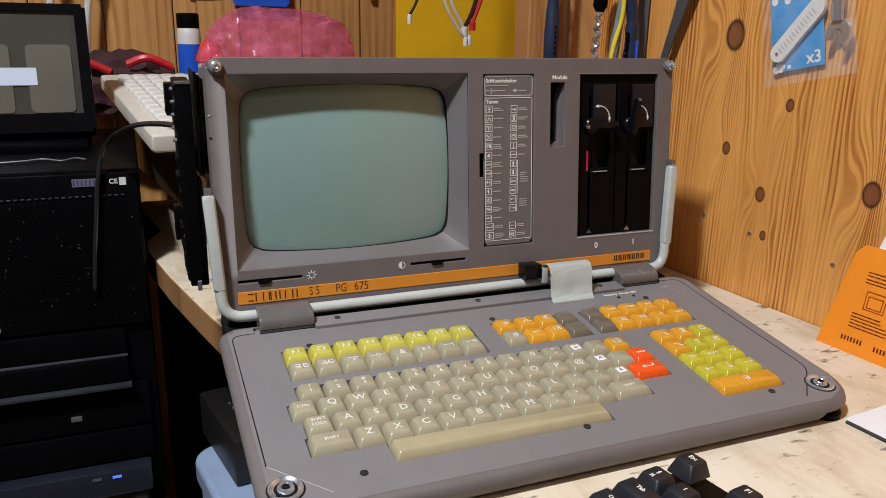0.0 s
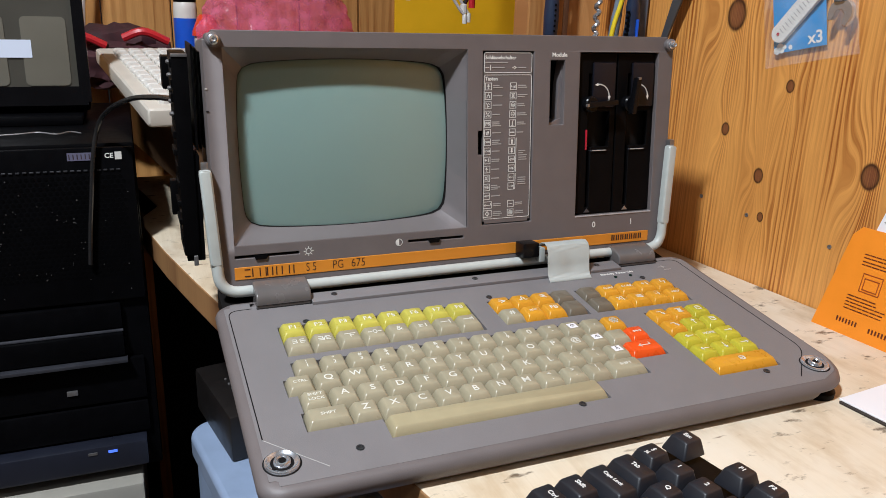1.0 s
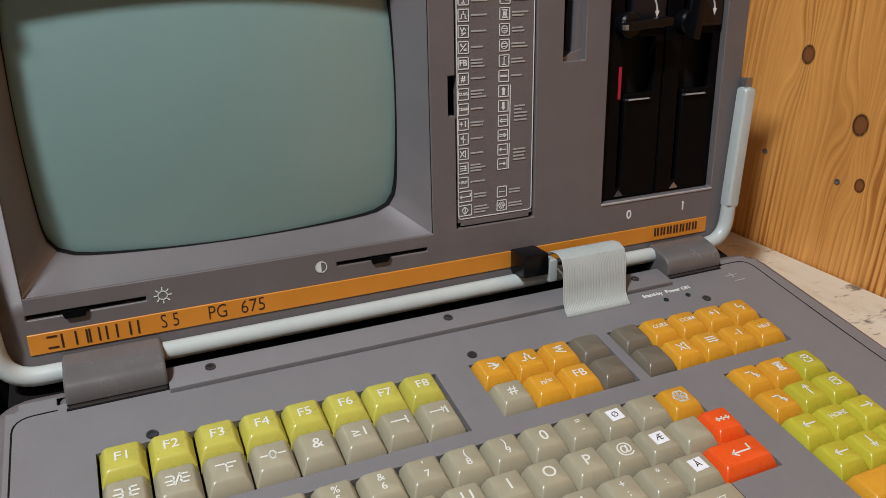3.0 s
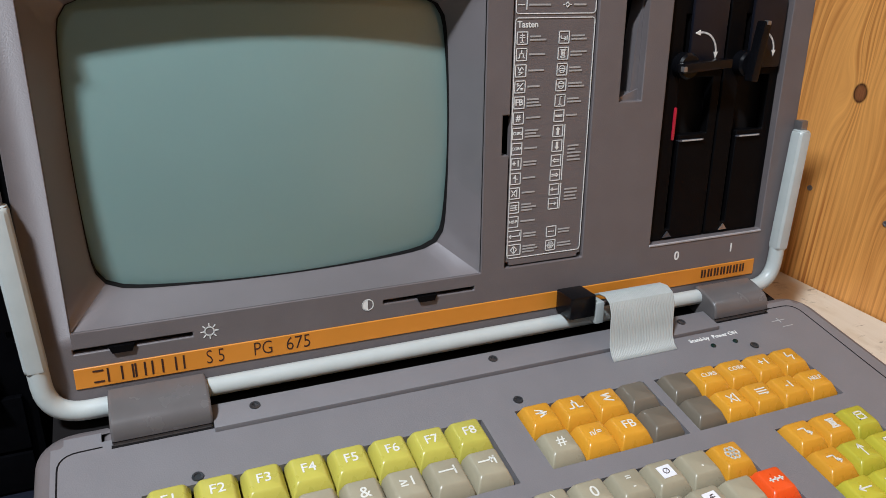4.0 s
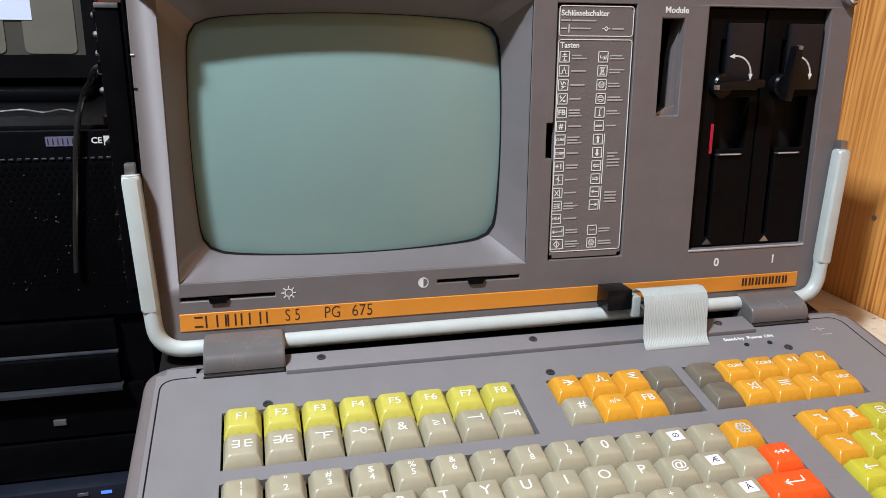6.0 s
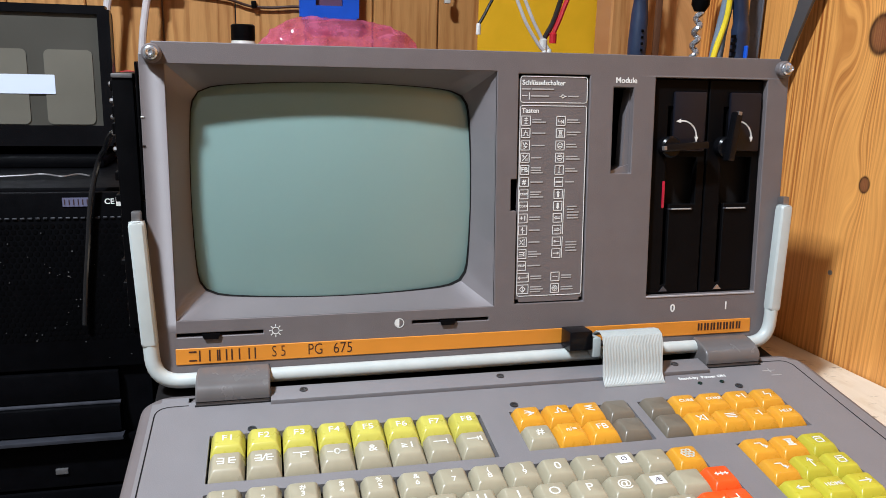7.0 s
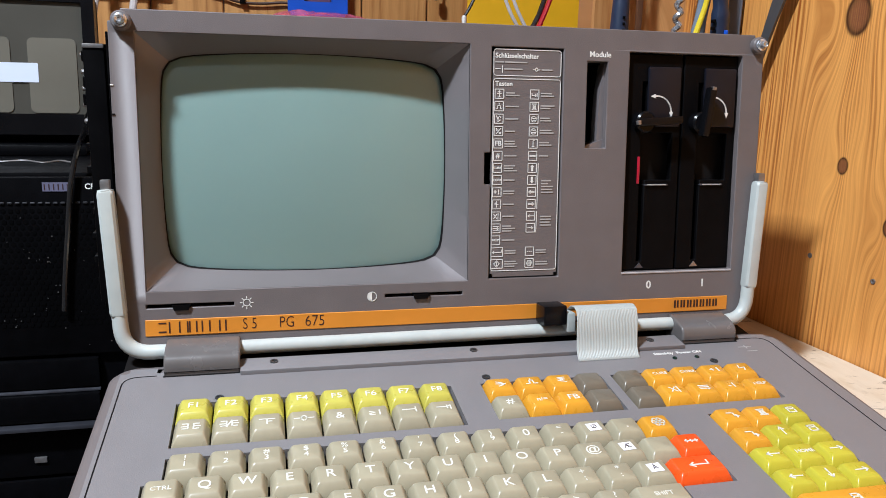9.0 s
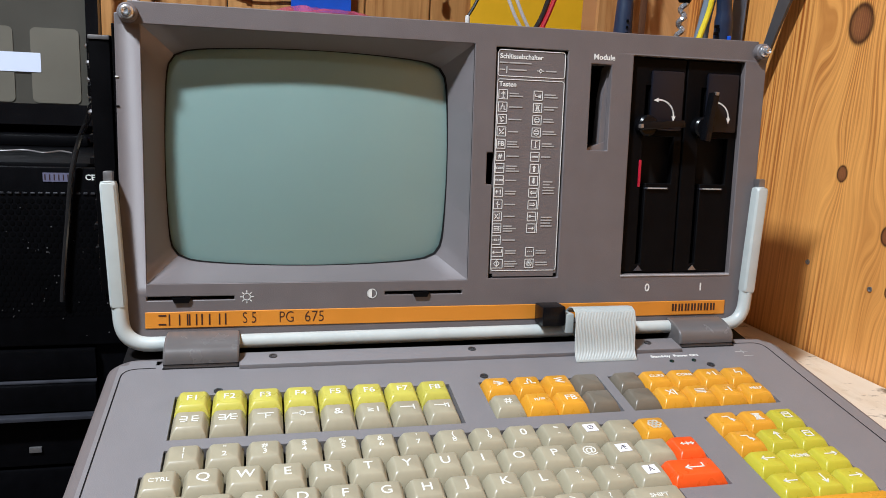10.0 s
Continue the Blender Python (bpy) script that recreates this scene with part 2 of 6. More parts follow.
FABRIC = mat("dark_red_and_black_cloth", (0.05, 0.014, 0.018), 0.8, var=0.6, scale=60, bump=0.5)
PALEBLUE = mat("pale_blue_plastic", (0.27, 0.35, 0.50), 0.4, var=0.12, scale=40)
FLOORM = mat("dark_floor", (0.06, 0.045, 0.035), 0.6, var=0.3, scale=12)
# unseen ceiling and walls, kept dark so that little light bounces back
CEIL = mat("unseen_dark_ceiling", (0.20, 0.17, 0.13), 0.6, var=0.1, scale=20)
PLAINW = mat("unseen_dark_wall", (0.09, 0.07, 0.05), 0.6, var=0.15, scale=15)
GREYSCR = mat("grey_screen_face", (0.060, 0.056, 0.046), 0.30, var=0.1, scale=20)
# beige of the room reflections laid on the screen as panels
BEIGESCR = mat("beige_screen_reflection", (0.135, 0.125, 0.100), 0.30, var=0.1, scale=20)
BOARDW = mat("brown_box_board", (0.12, 0.06, 0.028), 0.5, var=0.3, scale=40, stretch=(1, 8, 8))
BEIGEBOX = mat("beige_grey_case", (0.34, 0.32, 0.28), 0.45, var=0.1, scale=40)

KNOTS = [(0.088, 1.0236, 0.0105), (0.0823, 0.907, 0.0046), (0.031, 0.8665, 0.0052), (0.0101, 0.959, 0.0042), (-0.0877, 0.8896, 0.0080), (0.021, 0.825, 0.0034)]
PINE_R = pine("varnished_pine_board", (0.86, 0.41, 0.108), (0.32, 0.09, 0.016), KNOTS, "z", 300.0, contrast=0.36)
PINE_B = pine("amber_pine_board", (0.62, 0.32, 0.11), (0.34, 0.14, 0.04), [(0.02, 1.35, 0.015), (-0.14, 1.13, 0.008)], "zx", 90.0)
PINE_P = pine("light_pine_post", (0.60, 0.31, 0.12), (0.36, 0.15, 0.045), [(0.26, 1.075, 0.008)], "zx", 110.0)
TABLE = pine("worn_pale_table_wood", (0.72, 0.61, 0.46), (0.56, 0.43, 0.28), [(0.20, -0.30, 0.005), (0.10, -0.42, 0.004)], "xy", 120.0, 0.5, worn=0.85, contrast=0.08)
EDGEW = pine("sawn_table_edge", (0.40, 0.21, 0.085), (0.22, 0.10, 0.04), [], "xy", 80.0, 0.6)

ALU = mat("bright_aluminium_sheet", (0.62, 0.65, 0.70), 0.35, 0.25, var=0.2, scale=90)
LEDGE = mat("mottled_grey_ledge", (0.045, 0.046, 0.055), 0.3, var=0.5, scale=70)


def film(name, tint, gloss_colour, share, rough):
    """Thin plastic film: part of the light passes straight through."""
    m = bpy.data.materials.new(name)
    m.use_nodes = True
    nt = m.node_tree
    out = nt.nodes["Material Output"]
    pr = nt.nodes["Principled BSDF"]
    pr.inputs["Base Color"].default_value, pr.inputs["Roughness"].default_value = (*gloss_colour, 1), rough
    tr = nt.nodes.new("ShaderNodeBsdfTransparent")
    tr.inputs[0].default_value = (*tint, 1)
    mx = nt.nodes.new("ShaderNodeMixShader")
    n = nt.nodes.new("ShaderNodeTexNoise")
    n.inputs["Scale"].default_value, n.inputs["Detail"].default_value = 45, 4
    mr = nt.nodes.new("ShaderNodeMapRange")
    mr.inputs[1].default_value, mr.inputs[2].default_value = 0.35, 0.7
    mr.inputs[3].default_value, mr.inputs[4].default_value = share * 0.5, share * 1.6
    tc = nt.nodes.new("ShaderNodeTexCoord")
    nt.links.new(tc.outputs["Object"], n.inputs["Vector"])
    nt.links.new(n.outputs[0], mr.inputs[0])
    nt.links.new(mr.outputs[0], mx.inputs[0])
    nt.links.new(tr.outputs[0], mx.inputs[1])
    nt.links.new(pr.outputs[0], mx.inputs[2])
    nt.links.new(mx.outputs[0], out.inputs[0])
    return m


GLASSY = film("clear_film", (0.95, 0.95, 0.96), (0.8, 0.8, 0.82), 0.14, 0.08)
PINKBAG = film("pink_antistatic_film", (1.0, 0.66, 0.76), (0.92, 0.24, 0.42), 0.30, 0.07)
LAMPM = bpy.data.materials.new("lamp_diffuser")
LAMPM.use_nodes = True
_p = LAMPM.node_tree.nodes["Principled BSDF"]
_p.inputs["Emission Color"].default_value, _p.inputs["Emission Strength"].default_value = (1, 0.97, 0.93, 1), 4.0
# emission stands in for a bright reflection on the screen
SCREENGLOW = bpy.data.materials.new("glowing_screen_reflection")
SCREENGLOW.use_nodes = True
_p = SCREENGLOW.node_tree.nodes["Principled BSDF"]
_p.inputs["Base Color"].default_value = (0.4, 0.45, 0.55, 1)
_p.inputs["Emission Color"].default_value, _p.inputs["Emission Strength"].default_value = (0.75, 0.82, 1, 1), 0.35


# ---- mesh helpers ----
def finish(bm, smooth=True, angle=35):
    bmesh.ops.recalc_face_normals(bm, faces=bm.faces)
    me = bpy.data.meshes.new("m")
    bm.to_mesh(me)
    bm.free()
    if smooth and me.polygons:
        me.shade_smooth()
        me.set_sharp_from_angle(angle=radians(angle))
    return me


def part(name, bm, material, parent=None, label="", m=None):
    me = bm if isinstance(bm, bpy.types.Mesh) else finish(bm)
    me.name = name
    if not me.materials:
        me.materials.append(material)
    ob = new(name, me)
    ob.parent = parent
    if m is not None:
        ob.matrix_basis = m
    if label:
        ob["label"] = label
    return ob


def empty(name, m, label, category, group="", kind=""):
    ob = new(name)
    ob.matrix_basis = m
    return tagged(ob, label, category, group, kind)


def box(sx, sy, sz, at=(0, 0, 0), bevel=0.0, seg=2, bm=None):
    """A box about at, with rounded edges."""
    b = bmesh.new()
    bmesh.ops.create_cube(b, size=1.0)
    bmesh.ops.scale(b, vec=(sx, sy, sz), verts=b.verts)
    if bevel:
        bmesh.ops.bevel(b, geom=b.edges[:], offset=bevel, segments=seg, profile=0.6, affect="EDGES")
    bmesh.ops.translate(b, vec=at, verts=b.verts)
    if bm is None:
        return b
    me = bpy.data.meshes.new("tmp")
    b.to_mesh(me)
    b.free()
    bm.from_mesh(me)
    bpy.data.meshes.remove(me)
    return bm


def span(x0, x1, y0, y1, z0, z1, bevel=0.0, seg=2, bm=None):
    return box(x1 - x0, y1 - y0, z1 - z0, ((x0 + x1) / 2, (y0 + y1) / 2, (z0 + z1) / 2), bevel, seg, bm)


def turned(profile, seg=24, bm=None, axis="z"):
    """A body of revolution from (radius, height) pairs."""
    b = bmesh.new() if bm is None else bm
    rings = []
    for r, h in profile:
        ring = []
        for i in range(seg):
            a = 2 * math.pi * i / seg
            c = (r * math.cos(a), r * math.sin(a), h)
            if axis == "y":
                c = (c[0], h, c[1])
            elif axis == "x":
                c = (h, c[0], c[1])
            ring.append(b.verts.new(c))
        rings.append(ring)
    for r0, r1 in zip(rings, rings[1:]):
        for i in range(seg):
            b.faces.new((r0[i], r0[(i + 1) % seg], r1[(i + 1) % seg], r1[i]))
    b.faces.new(rings[0][::-1])
    b.faces.new(rings[-1])
    return b


def pipe(points, radius, seg=10, flat=1.0):
    """A bent round bar through the points."""
    b = bmesh.new()
    pts = [Vector(p) for p in points]
    rings, ref = [], None
    for i, p in enumerate(pts):
        d = (pts[min(i + 1, len(pts) - 1)] - pts[max(i - 1, 0)]).normalized()
        if ref is None:
            ref = d.orthogonal().normalized()
        ref = (ref - d * ref.dot(d)).normalized()
        side = d.cross(ref)
        rr = radius[i] if isinstance(radius, (list, tuple)) else radius
        rings.append([b.verts.new(p + (ref * math.cos(a) + side * math.sin(a) * flat) * rr) for a in [2 * math.pi * k / seg for k in range(seg)]])
    for r0, r1 in zip(rings, rings[1:]):
        for i in range(seg):
            b.faces.new((r0[i], r0[(i + 1) % seg], r1[(i + 1) % seg], r1[i]))
    b.faces.new(rings[0][::-1])
    b.faces.new(rings[-1])
    return b


def bend(points, n=8, r=0.02):
    """Rounds the corners of a line of points."""
    pts = [Vector(p) for p in points]
    out = [pts[0]]
    for a, c, e in zip(pts, pts[1:], pts[2:]):
        p0, p1 = c + (a - c).normalized() * min(r, (a - c).length / 2), c + (e - c).normalized() * min(r, (e - c).length / 2)
        for i in range(n + 1):
            s = i / n
            out.append(p0 * (1 - s) ** 2 + c * 2 * s * (1 - s) + p1 * s * s)
    out.append(pts[-1])
    return out


def spline(points, n=8):
    """A smooth line through the points."""
    p = [Vector(q) for q in points]
    p = [p[0] * 2 - p[1]] + p + [p[-1] * 2 - p[-2]]
    out = []
    for a, c, d, e in zip(p, p[1:], p[2:], p[3:]):
        for i in range(n):
            s = i / n
            out.append(0.5 * (2 * c + (d - a) * s + (2 * a - 5 * c + 4 * d - e) * s * s + (3 * c - a - 3 * d + e) * s ** 3))
    out.append(p[-2])
    return out


def outline(pts, thick, bm=None):
    """A flat plate of that outline in x, z; front at y = 0, the back at y = thick."""
    b = bmesh.new() if bm is None else bm
    f = [b.verts.new((x, 0, z)) for x, z in pts]
    k = [b.verts.new((x, thick, z)) for x, z in pts]
    b.faces.new(f)
    b.faces.new(k[::-1])
    n = len(pts)
    for i in range(n):
        b.faces.new((f[i], k[i], k[(i + 1) % n], f[(i + 1) % n]))
    return b


def rounded(x0, x1, z0, z1, r, n=5):
    out = []
    for cx, cz, a0 in ((x1 - r, z1 - r, 0), (x0 + r, z1 - r, 90), (x0 + r, z0 + r, 180), (x1 - r, z0 + r, 270)):
        for i in range(n + 1):
            a = radians(a0 + 90 * i / n)
            out.append((cx + r * math.cos(a), cz + r * math.sin(a)))
    return out


def pierced(x0, x1, z0, z1, holes, thick, corner=0.0):
    """A plate in x, z with rectangular openings through it; front at y = 0."""
    xs = sorted({x0, x1, *[v for h in holes for v in h[:2]]})
    zs = sorted({z0, z1, *[v for h in holes for v in h[2:]]})
    b = bmesh.new()
    grid = {(i, j): b.verts.new((x, 0, z)) for i, x in enumerate(xs) for j, z in enumerate(zs)}
    for i in range(len(xs) - 1):
        for j in range(len(zs) - 1):
            cx, cz = (xs[i] + xs[i + 1]) / 2, (zs[j] + zs[j + 1]) / 2
            if any(h[0] < cx < h[1] and h[2] < cz < h[3] for h in holes):
                continue
            b.faces.new((grid[i, j], grid[i + 1, j], grid[i + 1, j + 1], grid[i, j + 1]))
    bmesh.ops.delete(b, geom=[v for v in b.verts if not v.link_faces], context="VERTS")
    r = bmesh.ops.extrude_face_region(b, geom=b.faces[:])
    bmesh.ops.translate(b, vec=(0, thick, 0), verts=[v for v in r["geom"] if isinstance(v, bmesh.types.BMVert)])
    if corner:
        es = [e for e in b.edges if all(abs(v.co.x - x0) < 1e-6 or abs(v.co.x - x1) < 1e-6 for v in e.verts) and all(abs(v.co.z - z0) < 1e-6 or abs(v.co.z - z1) < 1e-6 for v in e.verts)
              and abs(e.verts[0].co.y - e.verts[1].co.y) > thick / 2]
        bmesh.ops.bevel(b, geom=es, offset=corner, segments=5, affect="EDGES")
    return b


def soften(ob, width, seg=2):
    md = ob.modifiers.new("edge", "BEVEL")
    md.width, md.segments, md.limit_method, md.angle_limit = width, seg, "ANGLE", radians(40)
    return ob


_texts = {}


def lettering(text, size, material, depth=0.00012, align="CENTER"):
    """Letters as a mesh in x, y, facing +z, about their middle."""
    key = (text, size, material.name, align)
    if key not in _texts:
        c = bpy.data.curves.new("letters", "FONT")
        c.offset = size * (-0.012 if material.name == "black_print" else 0.018 if material.name == "white_print" else 0.006)
        c.body, c.size, c.extrude, c.align_x, c.align_y, c.resolution_u = text, size, depth, align, "CENTER", 3
        o = bpy.data.objects.new("letters", c)
        scene.collection.objects.link(o)
        me = bpy.data.meshes.new_from_object(o.evaluated_get(bpy.context.evaluated_depsgraph_get()))
        bpy.data.objects.remove(o)
        me.materials.clear()
        me.materials.append(material)
        _texts[key] = me
    return _texts[key]


def strokes(segs, width, depth=0.0002):
    """Line drawing in x, y out of thin bars: (x0, y0, x1, y1)."""
    b = bmesh.new()
    for x0, y0, x1, y1 in segs:
        d = Vector((x1 - x0, y1 - y0, 0))
        n = Vector((-d.y, d.x, 0)).normalized() * width / 2
        e = d.normalized() * width / 2
        a, c = Vector((x0, y0, 0)) - e, Vector((x1, y1, 0)) + e
        lo = [b.verts.new(p) for p in (a - n, c - n, c + n, a + n)]
        hi = [b.verts.new(v.co + Vector((0, 0, depth))) for v in lo]
        b.faces.new(hi)
        for i in range(4):
            b.faces.new((lo[i], lo[(i + 1) % 4], hi[(i + 1) % 4], hi[i]))
    return b


def ring_segs(cx, cy, r, n=12, a0=0, a1=360):
    p = [(cx + r * math.cos(radians(a0 + (a1 - a0) * i / n)), cy + r * math.sin(radians(a0 + (a1 - a0) * i / n))) for i in range(n + 1)]
    return [(*a, *c) for a, c in zip(p, p[1:])]


def rect_segs(x0, y0, x1, y1):
    return [(x0, y0, x1, y0), (x1, y0, x1, y1), (x1, y1, x0, y1), (x0, y1, x0, y0)]


# ---- the room ----
floor = tagged(part("floor", span(-2.2, 1.0, -2.4, 1.1, -0.05, 0.0), FLOORM), "dark brown workshop floor", "floor", kind="structure")
# ceiling and two walls out of view, added to hold the fill light down
ceiling = tagged(part("ceiling", span(-2.2, 1.0, -2.4, 1.1, 2.4, 2.45), CEIL), "dim brown unseen ceiling, dark to limit bounce", "ceiling", kind="structure")
for nm, s in (("wall_west", (-2.25, -2.2, -2.4, 1.1)), ("wall_south", (-2.2, 1.0, -2.45, -2.4))):
    tagged(part(nm, span(*s, 0, 2.4), PLAINW), "plain brown unseen wall, dark to limit bounce", "wall", kind="structure")

# right wall: wide varnished boards, slightly turned from the computer's axis
WM = pose(0.333, 0, 0, 0, 0, 5.71)
wall_east = empty("wall_east", WM, "varnished knotty pine board wall beside the workbench", "wall", kind="structure")
for y0, y1 in ((-2.5, -1.6), (-1.6, -1.05), (-1.05, -0.72), (-0.72, -0.39), (-0.39, -0.2), (-0.2, 0.312)):
    part("board", span(0, 0.02, y0 + 0.0006, y1 - 0.0006, 0, 2.4, 0.001, 1), PINE_R, wall_east)

# back wall of narrow boards, far behind
wall_north = empty("wall_north", pose(0, 0.90, 0), "amber pine board wall at the back of the workshop", "wall", kind="structure")
x = -2.2
while x < 0.8:
    part("board", span(x + 0.001, x + 0.111, 0, 0.02, 0, 2.4, 0.002, 1), PINE_B, wall_north)
    x += 0.112

# short pine post in the corner, which the tools hang on
part("corner_post", span(0.2005, 0.64, 0.3105, 0.35, 0, 2.4, 0.002, 1), PINE_P)
tagged(part("wall_recess", span(0.62, 0.64, 0.351, 0.92, 0, 2.4), PINE_B), "amber pine board side of the recess", "wall", kind="structure")
tagged(bpy.data.objects["corner_post"], "light pine board post in the corner behind the computer", "post", kind="structure")

# ---- the workbench ----
bench = empty("workbench", pose(0, 0, 0), "worn pale wooden workbench with a thick sawn edge", "workbench")
EDGE = [(0.0, -0.75), (-0.065, -0.45), (-0.130, -0.187), (-0.2026, 0.1215), (-0.2193, 0.194), (-0.2412, 0.296), (-0.2608, 0.407), (-0.2615, 0.455), (-0.242, 0.507), (-0.267, 0.640), (-0.266, 0.70)]
RIGHT = [(0.333 - 0.0995 * y - 0.001, y) for y in (0.309, -0.75)]
top = [*EDGE, (0.15, 0.70), (0.15, 0.309), *RIGHT]
bm = bmesh.new()
lo = [bm.verts.new((px, py, T - 0.032)) for px, py in top]
hi = [bm.verts.new((px, py, T)) for px, py in top]
bm.faces.new(hi)
bm.faces.new(lo[::-1])
for i in range(len(top)):
    bm.faces.new((lo[i], lo[(i + 1) % len(top)], hi[(i + 1) % len(top)], hi[i]))
bmesh.ops.recalc_face_normals(bm, faces=bm.faces)
for f in bm.faces:
    f.material_index = 0 if f.normal.z > 0.5 else 1
slab = soften(part("tabletop", bm, TABLE, bench), 0.002)
slab.data.materials.append(EDGEW)
# block added to give the shaded wedge behind the bench edge its brown
part("under_board", span(-0.266, -0.18, 0.44, 0.66, T - 0.045, T - 0.0335, 0.001), EDGEW, bench, "added brown block for the shaded wedge under the top")
for lx, ly in ((-0.135, 0.05), (0.24, -0.6), (-0.20, 0.665), (0.10, 0.665)):
    part("leg", span(lx - 0.03, lx + 0.03, ly - 0.03, ly + 0.03, 0, T - 0.032, 0.003), EDGEW, bench)

# ---- the portable computer ----
computer = empty("portable_computer", pose(0, 0, T), "grey-brown portable computer, keyboard folded down, white handle, on the workbench", "computer")
PM = pose(0, 0, 0.8 - T, 7.0, 0, 0)                     # keyboard frame: x, y back, z up from its top strip
FM = PM @ pose(0, 0.019, 0, -12.2, 0, 0)                # front panel frame: x, y inwards, z up along the panel
FT = FM @ pose(0, -0.0001, 0, 90, 0, 0)                 # for flat lettering on the panel: x, y up, z outwards


def on_panel(x, z, out=0.0):
    return FT @ pose(x, z, out)


SX0, SX1, SZ0, SZ1 = -0.197, 0.0005, 0.0375, 0.188      # screen opening
PX0, PX1, PZ0, PZ1 = 0.0148, 0.0632, 0.0382, 0.187      # legend panel
MX0, MX1, MZ0, MZ1 = 0.0797, 0.0940, 0.1236, 0.1797     # module slot
DX0, DX1, DZ0, DZ1 = 0.1095, 0.193, 0.0395, 0.1865      # drive bay
S1 = (-0.1975, -0.1468, 0.0272, 0.0295)
S2 = (-0.0538, -0.0030, 0.0284, 0.0306)
panel_frame = part("front_panel", pierced(-0.211, 0.209, 0.001, 0.2005, [(SX0, SX1, SZ0, SZ1), (PX0, PX1, PZ0, PZ1), (MX0, MX1, MZ0, MZ1), (DX0, DX1, DZ0, DZ1), S1, S2, (0.0108, 0.0148, 0.1, 0.1205)], 0.012, 0.007), CASE, computer, "textured grey-brown front panel", FM)
soften(panel_frame, 0.0012)
part("body", span(-0.207, 0.205, 0.034, 0.125, -0.012, 0.1985, 0.006), CASE, computer, "grey-brown computer housing", FM)
# dark sheet standing in for the shade behind the panel openings
part("recess_shade", span(-0.205, 0.205, 0.030, 0.0338, 0.003, 0.196), DARK, computer, "", FM)
part("top_edge", span(-0.207, 0.205, 0.0125, 0.0335, 0.1945, 0.199, 0.0015), CASE, computer, "", FM)
part("side_wall", span(-0.2105, -0.2065, 0.0125, 0.0335, 0.001, 0.194, 0.001), CASE, computer, "", FM)
part("side_wall", span(0.2045, 0.2085, 0.0125, 0.0335, 0.001, 0.194, 0.001), CASE, computer, "", FM)

# screen surround: ruled surface from the straight opening to the bowed tube edge
TCX, TCZ, TW, TH_ = -0.0992, 0.1127, 0.0883, 0.0678
N = 96


def side_point(k):
    """Which side of the opening, and how far along it from -1 to 1, going round."""
    return k // (N // 4), 2.0 * (k % (N // 4)) / (N // 4) - 1.0


def tube_edge(k, grow=1.0):
    side, u = side_point(k)
    a = 0.952 * u
    b = (1 - abs(a) ** 14) ** (1 / 14)
    px, pz = ((b, a), (-a, b), (-b, -a), (a, -b))[side]
    return TCX + TW * grow * px * (1 - 0.028 * pz * pz), TCZ + TH_ * grow * pz * (1 - 0.062 * px * px)


def square_edge(k):
    side, u = side_point(k)
    px, pz = ((1, u), (-u, 1), (-1, -u), (u, -1))[side]
    return (SX0 + SX1) / 2 + (SX1 - SX0) / 2 * px, (SZ0 + SZ1) / 2 + (SZ1 - SZ0) / 2 * pz


bm = bmesh.new()
loops = []
for d, fn, g in ((0.0004, square_edge, 0), (0.0015, square_edge, 0), (0.0185, tube_edge, 1.0), (0.0197, tube_edge, 0.9975), (0.0250, tube_edge, 0.9975)):
    ring = []
    for k in range(N):
        px, pz = fn(k) if not g else fn(k, g)
        ring.append(bm.verts.new((px, d, pz)))
    loops.append(ring)
for r0, r1 in zip(loops, loops[1:]):
    for k in range(N):
        bm.faces.new((r0[k], r0[(k + 1) % N], r1[(k + 1) % N], r1[k]))
part("screen_surround", bm, BEZEL, computer, "sloping grey screen surround", FM)
# dark ring: the shadow in the gap round the glass, as its own mesh
bm = bmesh.new()
r0 = [bm.verts.new((tube_edge(k, 1.0)[0], 0.0182, tube_edge(k, 1.0)[1])) for k in range(N)]
r1 = [bm.verts.new((tube_edge(k, 0.9968)[0], 0.0185, tube_edge(k, 0.9968)[1])) for k in range(N)]
r2 = [bm.verts.new((tube_edge(k, 0.9960)[0], 0.0235, tube_edge(k, 0.9960)[1])) for k in range(N)]
for a_, c_ in ((r0, r1), (r1, r2)):
    for k in range(N):
        bm.faces.new((a_[k], a_[(k + 1) % N], c_[(k + 1) % N], c_[k]))
part("tube_gasket", bm, DARK, computer, "thin dark ring for the shaded gap round the glass", FM)
bm = bmesh.new()
rings = []
for i in range(15):
    s = 1.0 - i / 14
    ring = []
    for k in range(N):
        px, pz = tube_edge(k, 1.012)
        px, pz = TCX + (px - TCX) * s, TCZ + (pz - TCZ) * s
        depth = 0.0140 + 0.0075 * (((px - TCX) / TW) ** 2 + ((pz - TCZ) / TH_) ** 2) / 1.35
        ring.append(bm.verts.new((px, depth, pz)))
    rings.append(ring)
for r0, r1 in zip(rings, rings[1:]):
    for k in range(N):
        bm.faces.new((r0[k], r0[(k + 1) % N], r1[(k + 1) % N], r1[k]))
bmesh.ops.remove_doubles(bm, verts=bm.verts, dist=1e-6)
part("picture_tube", bm, TUBE, computer, "unlit grey-green bulging picture tube", FM)

# legend panel: a framed card full of small symbols
part("legend_panel", pierced(PX0 + 0.0010, PX1 - 0.0010, PZ0 + 0.0010, PZ1 - 0.0010, [], 0.003, 0.002), CASE, computer, "grey legend card with white symbols and captions", FM @ pose(0, 0.0012, 0))
legend_panel = bpy.data.objects["legend_panel"]
LP = pose(0, -0.00015, 0, 90, 0, 0)
lw = 0.00045
frame_lines = []
